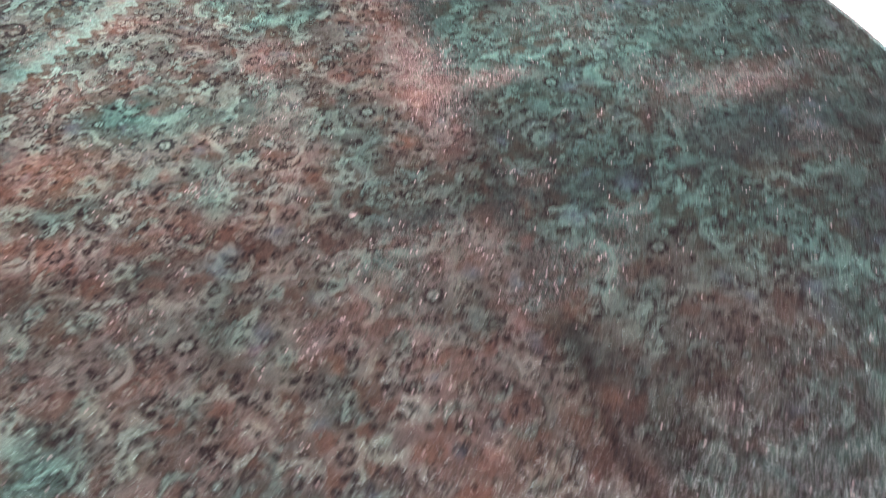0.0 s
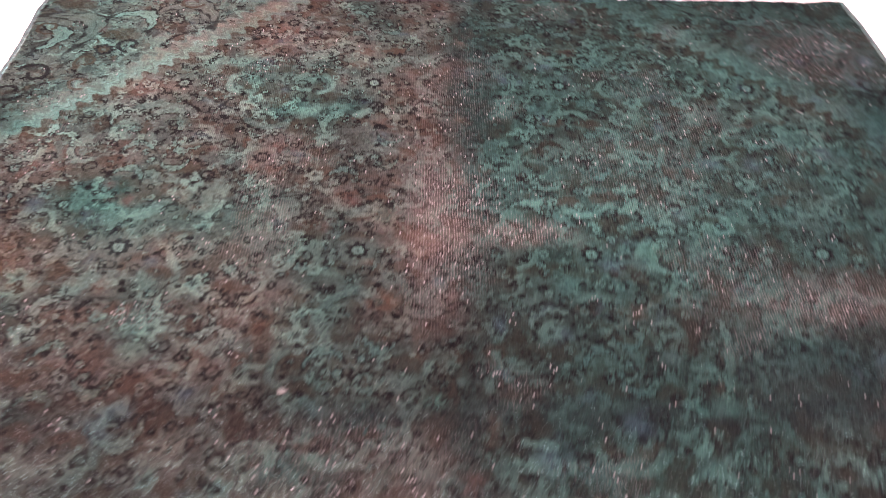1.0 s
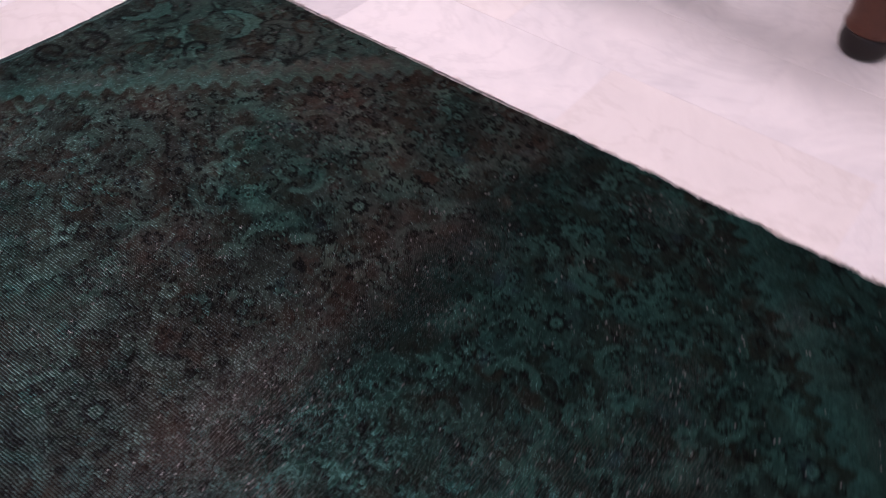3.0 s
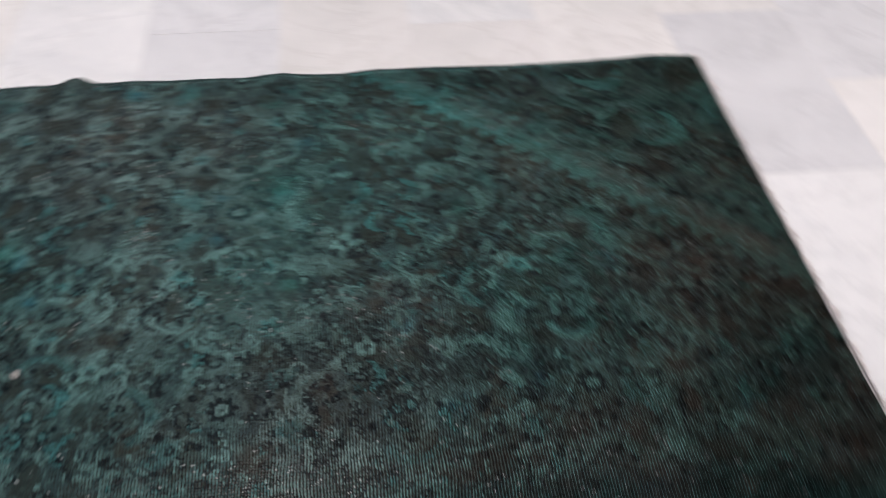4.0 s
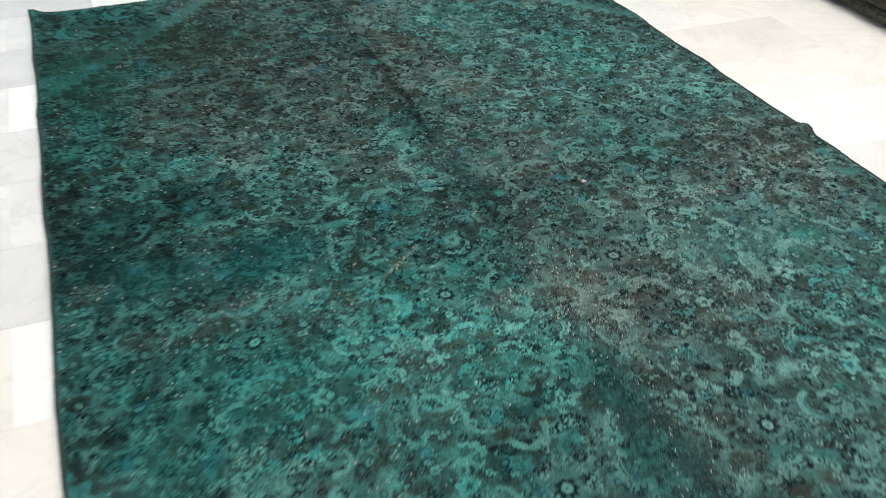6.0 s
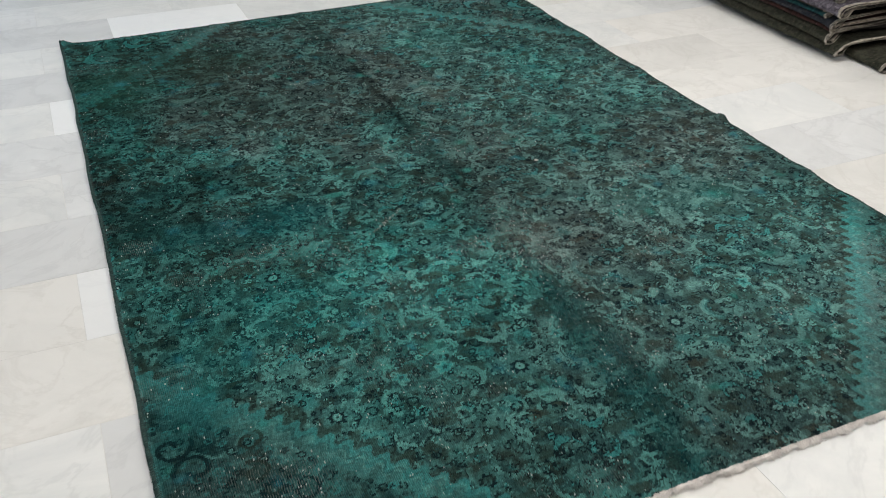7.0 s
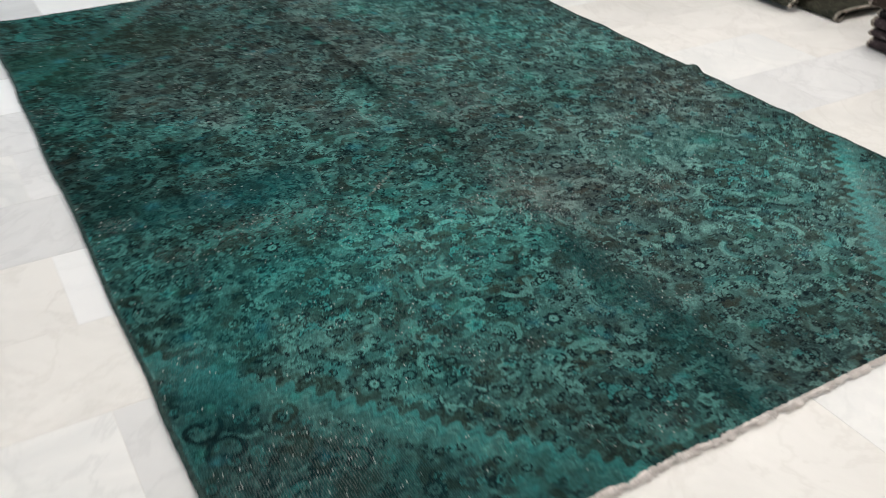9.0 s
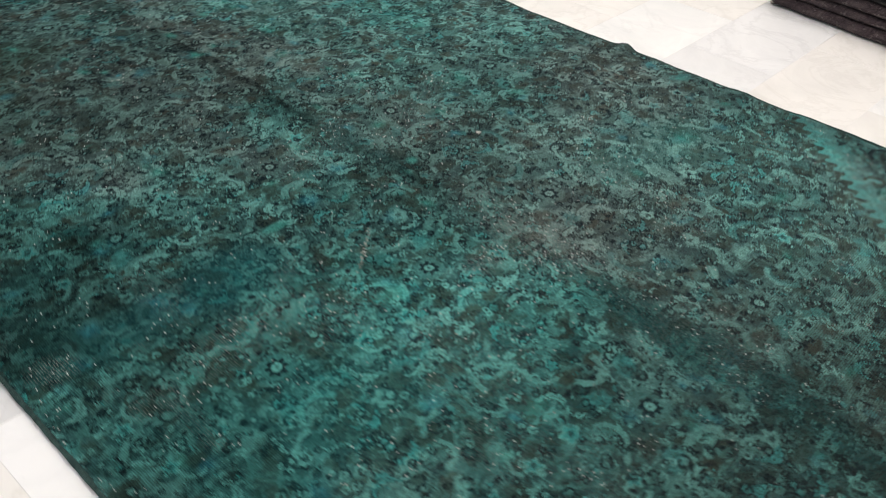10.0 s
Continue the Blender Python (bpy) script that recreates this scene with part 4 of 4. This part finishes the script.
nap_shade_tint(blob(0.60, 0.43, 0.28, 0.10, 0.9, 116), (142, 134, 124), 0.26)
nap_shade_tint(blob(0.30, 0.18, 0.75, 0.05, 0.8, 174), (36, 66, 66), 0.55)

# odd knots of older dyes: blue and light teal on both flanks, ochre and rose in the west's south flanks
for k in range(420):
    cx, cy = rng.uniform(-1.05, 1.05), rng.uniform(-1.5, 1.5)
    hw = window_at(cx, cy, 0.05)
    if hw is None:
        continue
    spot = np.exp(-(((X[hw] - cx) / rng.uniform(0.010, 0.026)) ** 2 + ((YK[hw] - cy) / rng.uniform(0.010, 0.026)) ** 2)) * np.clip(0.55 + 0.9 * grain[hw], 0, 1)
    old = (np.array(srgb(*((92, 140, 150), (104, 158, 148), (84, 122, 140))[k % 3])[:3]) if k % 2 or cx > 0.05 else np.array(srgb(*((150, 122, 98), (148, 116, 108))[k // 2 % 2])[:3]))
    nap_shade[hw] += (spot * 0.42)[..., None] * (0.19 * old - nap_shade[hw])
    if k % 2:
        dyed[hw] += (spot * 0.42)[..., None] * (np.array(srgb(*((52, 150, 168), (70, 170, 158))[k // 2 % 2])[:3]) - dyed[hw])

wear = 0.34 * soft(field(0.16, 121, 3), 0.35, 0.9)
wear = np.maximum(wear, 1.0 * blob(-0.04, 0.68, 0.12, 0.30, 0.8, 122))
wear = np.maximum(wear, 0.9 * blob(0.10, 0.61, 0.16, 0.07, 0.7, 129))
wear = np.maximum(wear, 0.75 * blob(0.62, 0.43, 0.30, 0.10, 0.9, 123))
wear = np.maximum(wear, 0.7 * blob(0.86, 1.32, 0.26, 0.18, 0.9, 124))
wear = np.maximum(wear, 0.8 * blob(0.99, 0.27, 0.06, 0.05, 0.9, 125))
wear = np.maximum(wear, 0.28 * blob(0.35, 0.85, 0.40, 0.24, 0.9, 126))
wear = np.maximum(wear, 0.35 * blob(0.0, 1.10, 0.14, 0.45, 0.9, 127))
wear = np.maximum(wear, 0.35 * blob(-0.25, 0.10, 0.30, 0.14, 0.9, 128))

# relief: soft buckles, fold ridges and a scalloped outline
relief = 0.0016 * field(0.30, 131, 2) + 0.0010 * field(0.05, 132, 2) + 0.0026 * np.exp(-(X / 0.030) ** 2) + 0.0022 * np.exp(-((Y - 0.19) / 0.035) ** 2)
side = soft(AX, 0.93, HALF_W)
scallop = smooth_noise(gv[:, 0], 141, 30)
scallop_e = smooth_noise(gv[:, 0], 142, 22)
outline = np.where(X < 0, -(0.0075 * scallop)[:, None], (0.0045 * scallop_e)[:, None]) * side
bump_w = 0.016 * np.exp(-((Y - 0.193) / 0.030) ** 2) * soft(-X, 0.98, HALF_W)
relief += 0.004 * side * np.where(X < 0, scallop[:, None], scallop_e[:, None]) ** 2 + bump_w * 0.7
tip = np.exp(-(((X - HALF_W) / 0.035) ** 2 + ((Y - SOUTH_E) / 0.035) ** 2))
relief += 0.022 * tip
ends = (0.004 * smooth_noise(gu[0], 143, 26) + 0.0022 * smooth_noise(gu[0], 144, 160))[None, :] * soft(np.abs(gv - 0.5), 0.47, 0.5) * np.sign(gv - 0.5)
PX, PY, PZ = X + outline - bump_w * 0.5, Y + ends, relief - 0.0015
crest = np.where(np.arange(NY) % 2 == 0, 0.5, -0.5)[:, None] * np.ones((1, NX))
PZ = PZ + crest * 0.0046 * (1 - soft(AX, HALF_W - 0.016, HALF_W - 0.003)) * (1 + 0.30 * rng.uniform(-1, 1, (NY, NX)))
PX = PX + rng.uniform(-1, 1, (NY, NX)) * 0.0008 * (np.abs(gu) < 0.998)
PY = PY + rng.uniform(-1, 1, (NY, NX)) * 0.0007 + 0.0016 * field(0.05, 181, 2) * (np.abs(gv - 0.5) < 0.49)
verts = np.stack([PX, PY, PZ], -1)

rug = tagged(new("overdyed_rug"), "large worn teal green overdyed rug with stepped corner bands", "rug")
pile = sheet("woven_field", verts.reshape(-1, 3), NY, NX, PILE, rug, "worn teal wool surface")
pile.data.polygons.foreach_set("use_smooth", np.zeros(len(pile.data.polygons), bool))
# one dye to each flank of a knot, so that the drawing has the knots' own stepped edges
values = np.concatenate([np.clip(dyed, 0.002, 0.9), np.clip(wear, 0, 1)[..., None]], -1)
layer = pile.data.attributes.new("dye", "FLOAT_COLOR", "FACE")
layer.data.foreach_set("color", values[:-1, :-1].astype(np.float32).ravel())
# second colour set, for south flanks: the nap's shaded side held as colour
values[..., :3] = np.clip(nap_shade, 0.0008, 0.5)
layer = pile.data.attributes.new("nap_shade", "FLOAT_COLOR", "FACE")
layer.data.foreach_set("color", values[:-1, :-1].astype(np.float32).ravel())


def cord(name, path, radius, material, label, steps=8):
    """A round cord along a path that lies on the floor."""
    rows = len(path)
    way = np.gradient(path, axis=0)
    way /= np.linalg.norm(way, axis=1, keepdims=True)
    across = np.stack([-way[:, 1], way[:, 0], 0 * way[:, 0]], 1)
    across /= np.linalg.norm(across, axis=1, keepdims=True)
    angle = np.arange(steps) * 2 * math.pi / steps
    size = radius[:, None, None] if np.ndim(radius) else radius
    points = path[:, None] + size * (np.cos(angle)[None, :, None] * across[:, None] + np.sin(angle)[None, :, None] * np.array((0, 0, 1.0)))
    return sheet(name, points.reshape(-1, 3), rows, steps, material, rug, label, closed=True)


def edge_path(column, row, step):
    path = verts[::step, column].copy() if row is None else verts[row, ::step].copy()
    path[:, 2] = np.maximum(path[:, 2] - 0.004, FLOOR_Z + 0.005)
    return path


for column in (0, -1):
    path = edge_path(column, None, 3)
    cord("selvedge", path, 0.0055 + 0.0010 * smooth_noise(np.linspace(0, 1, len(path)), 151 + column, 200), CORD, "dark overcast selvedge")
    bm = bmesh.new()
    for k in range(1, len(path) - 1):
        if rng.rand() < 0.2:
            continue
        out = -1 if column == 0 else 1
        p = Vector(path[k])
        m = Matrix.LocRotScale((p.x + out * 0.0025, p.y, p.z + 0.0042), Euler((0, out * 0.5, rng.normal(0.25, 0.15))), (0.008, 0.0022, 0.0022))
        bmesh.ops.create_cube(bm, size=1.0, matrix=m)
    tagged(part("stitching", bm, STITCH, rug, "lighter overcast stitches"), kind="stuff")
cord("end_cord", edge_path(None, 0, 3), 0.0055, CORD, "dark frayed end")
cord("end_cord", edge_path(None, -1, 2), 0.0036 + 0.0016 * smooth_noise(np.linspace(0, 1, len(edge_path(None, -1, 2))), 157, 220), COTTON, "pale cotton end cord")

# short frayed fringe at the north end, a trace of it at the south
for row, count, reach, mat, words in ((-1, 4200, 0.0155, COTTON, "short frayed pale cotton fringe"), (0, 900, 0.008, CORD, "dark frayed fringe ends")):
    line = edge_path(None, row, 1)
    way = 1 if row == -1 else -1
    fringe_v, fringe_f = [], []
    for k in range(count):
        p = line[rng.randint(len(line))]
        long_, wide = reach * rng.uniform(0.35, 1.0) * (0.8 + 0.5 * math.sin(p[0] * 47) * math.sin(p[0] * 113 + 1)), rng.uniform(0.0010, 0.0023)
        lean = rng.normal(0, 0.5)
        base = len(fringe_v)
        for f, w in ((0.0, 1.0), (0.5, 0.9), (1.0, 0.35)):
            cx, cy = p[0] + lean * long_ * f * f, p[1] + way * (long_ * f - 0.002)
            cz = FLOOR_Z + 0.007 * (1 - f) + 0.0022 + rng.uniform(0, 0.0045)
            fringe_v += [(cx - wide * w, cy, cz), (cx, cy, cz + wide * w), (cx + wide * w, cy, cz), (cx, cy, cz - wide * w * 0.6)]
        for s in (0, 4):
            for q in range(4):
                fringe_f.append((base + s + q, base + s + (q + 1) % 4, base + s + 4 + (q + 1) % 4, base + s + 4 + q))
        fringe_f.append((base + 8, base + 9, base + 10, base + 11))
    fringe_data = bpy.data.meshes.new("fringe")
    fringe_data.from_pydata(fringe_v, [], fringe_f)
    fringe_data.materials.append(mat)
    fringe = tagged(new("fringe", fringe_data), words, kind="stuff")
    fringe.parent = rug

# ---- marble tiles ----
TILE_X, TILE_Y, JOINT_X, JOINT_Y, GAP = 0.6135, 0.3135, 1.168, 0.318, 0.0011


def tile_mesh(name, sx, sy, material):
    """A slab with a small arris round its top; its middle lies at the top face's centre."""
    hx, hy, c, t = sx / 2 - GAP / 2, sy / 2 - GAP / 2, 0.0006, 0.012
    loops = [(hx, hy, -t), (hx, hy, -c), (hx - c, hy - c, 0.0)]
    v = [(x * px, y * py, h) for x, y, h in loops for px, py in ((-1, -1), (1, -1), (1, 1), (-1, 1))]
    f = [(8, 9, 10, 11)] + [(4 * r + k, 4 * r + (k + 1) % 4, 4 * r + 4 + (k + 1) % 4, 4 * r + 4 + k) for r in (0, 1) for k in range(4)]
    data = bpy.data.meshes.new(name)
    data.from_pydata(v, [], f)
    data.materials.append(material)
    return data


TILES = [tile_mesh("tile", TILE_X, TILE_Y, m) for m in MARBLE]
tile_rng = random.Random(5)
# tiles that stand out: 0 white, 1 warm, 2 grey, 3 the bright ones
SET_TILES = {(0, -1): 3, (-7, -2): 3, (0, 0): 1, (1, 0): 1, (1, -1): 1, (2, -1): 2, (2, 0): 0, (3, 0): 0, (-1, 0): 2, (-1, -1): 2, (-2, 0): 0, (-3, -1): 2, (-4, 0): 0, (-4, -1): 3,
             (-5, 0): 2, (-5, -1): 2, (0, -5): 2, (0, -4): 2, (1, -5): 1, (1, -4): 1, (2, -5): 0, (2, -4): 1, (3, -5): 1, (-1, -5): 0, (-1, -4): 1, (-2, -5): 1, (-9, -2): 2, (-9, -1): 2, (-8, 0): 2}
rest_v, rest_f = [], []
for row in range(-15, 13):
    y0 = JOINT_Y + row * TILE_Y
    shift = 0.0 if row % 2 == 0 else TILE_X / 2
    for col in range(-9, 5):
        x0 = JOINT_X + col * TILE_X + shift
        xa, xb = max(x0, ROOM_W), min(x0 + TILE_X, ROOM_E)
        if xb - xa < 0.05:
            continue
        pick = tile_rng.random()
        kind = 0 if pick < 0.52 else (1 if pick < 0.80 else 2)
        if x0 < -0.9 and kind != 2:
            kind = 1 if pick < 0.62 else 0
        kind = SET_TILES.get((row, col), kind)
        near = -2.6 < x0 and xb < 2.6 and -3.4 < y0 < 3.0 and xb - xa > TILE_X - 0.01
        under = x0 > -1.0 and xb < 1.0 and y0 > -1.45 and y0 + TILE_Y < 1.5
        if near and not under:
            tile = new("tile", TILES[kind])
            tile.parent = floor
            tile.location = (x0 + TILE_X / 2, y0 + TILE_Y / 2, FLOOR_Z + tile_rng.uniform(-0.0006, 0.0))
        else:
            hx = GAP / 2
            base = len(rest_v)
            rest_v += [(x, y, h) for h in (FLOOR_Z - 0.012, FLOOR_Z - 0.0004) for x, y in ((xa + hx, y0 + hx), (xb - hx, y0 + hx), (xb - hx, y0 + TILE_Y - hx), (xa + hx, y0 + TILE_Y - hx))]
            rest_f += [(base + 4, base + 5, base + 6, base + 7)] + [(base + k, base + (k + 1) % 4, base + 4 + (k + 1) % 4, base + 4 + k) for k in range(4)]
rest_data = bpy.data.meshes.new("outer_tiles")
rest_data.from_pydata(rest_v, [], rest_f)
rest_data.materials.append(MARBLE[0])
rest = tagged(new("outer_tiles", rest_data), kind="stuff")
rest.parent = floor
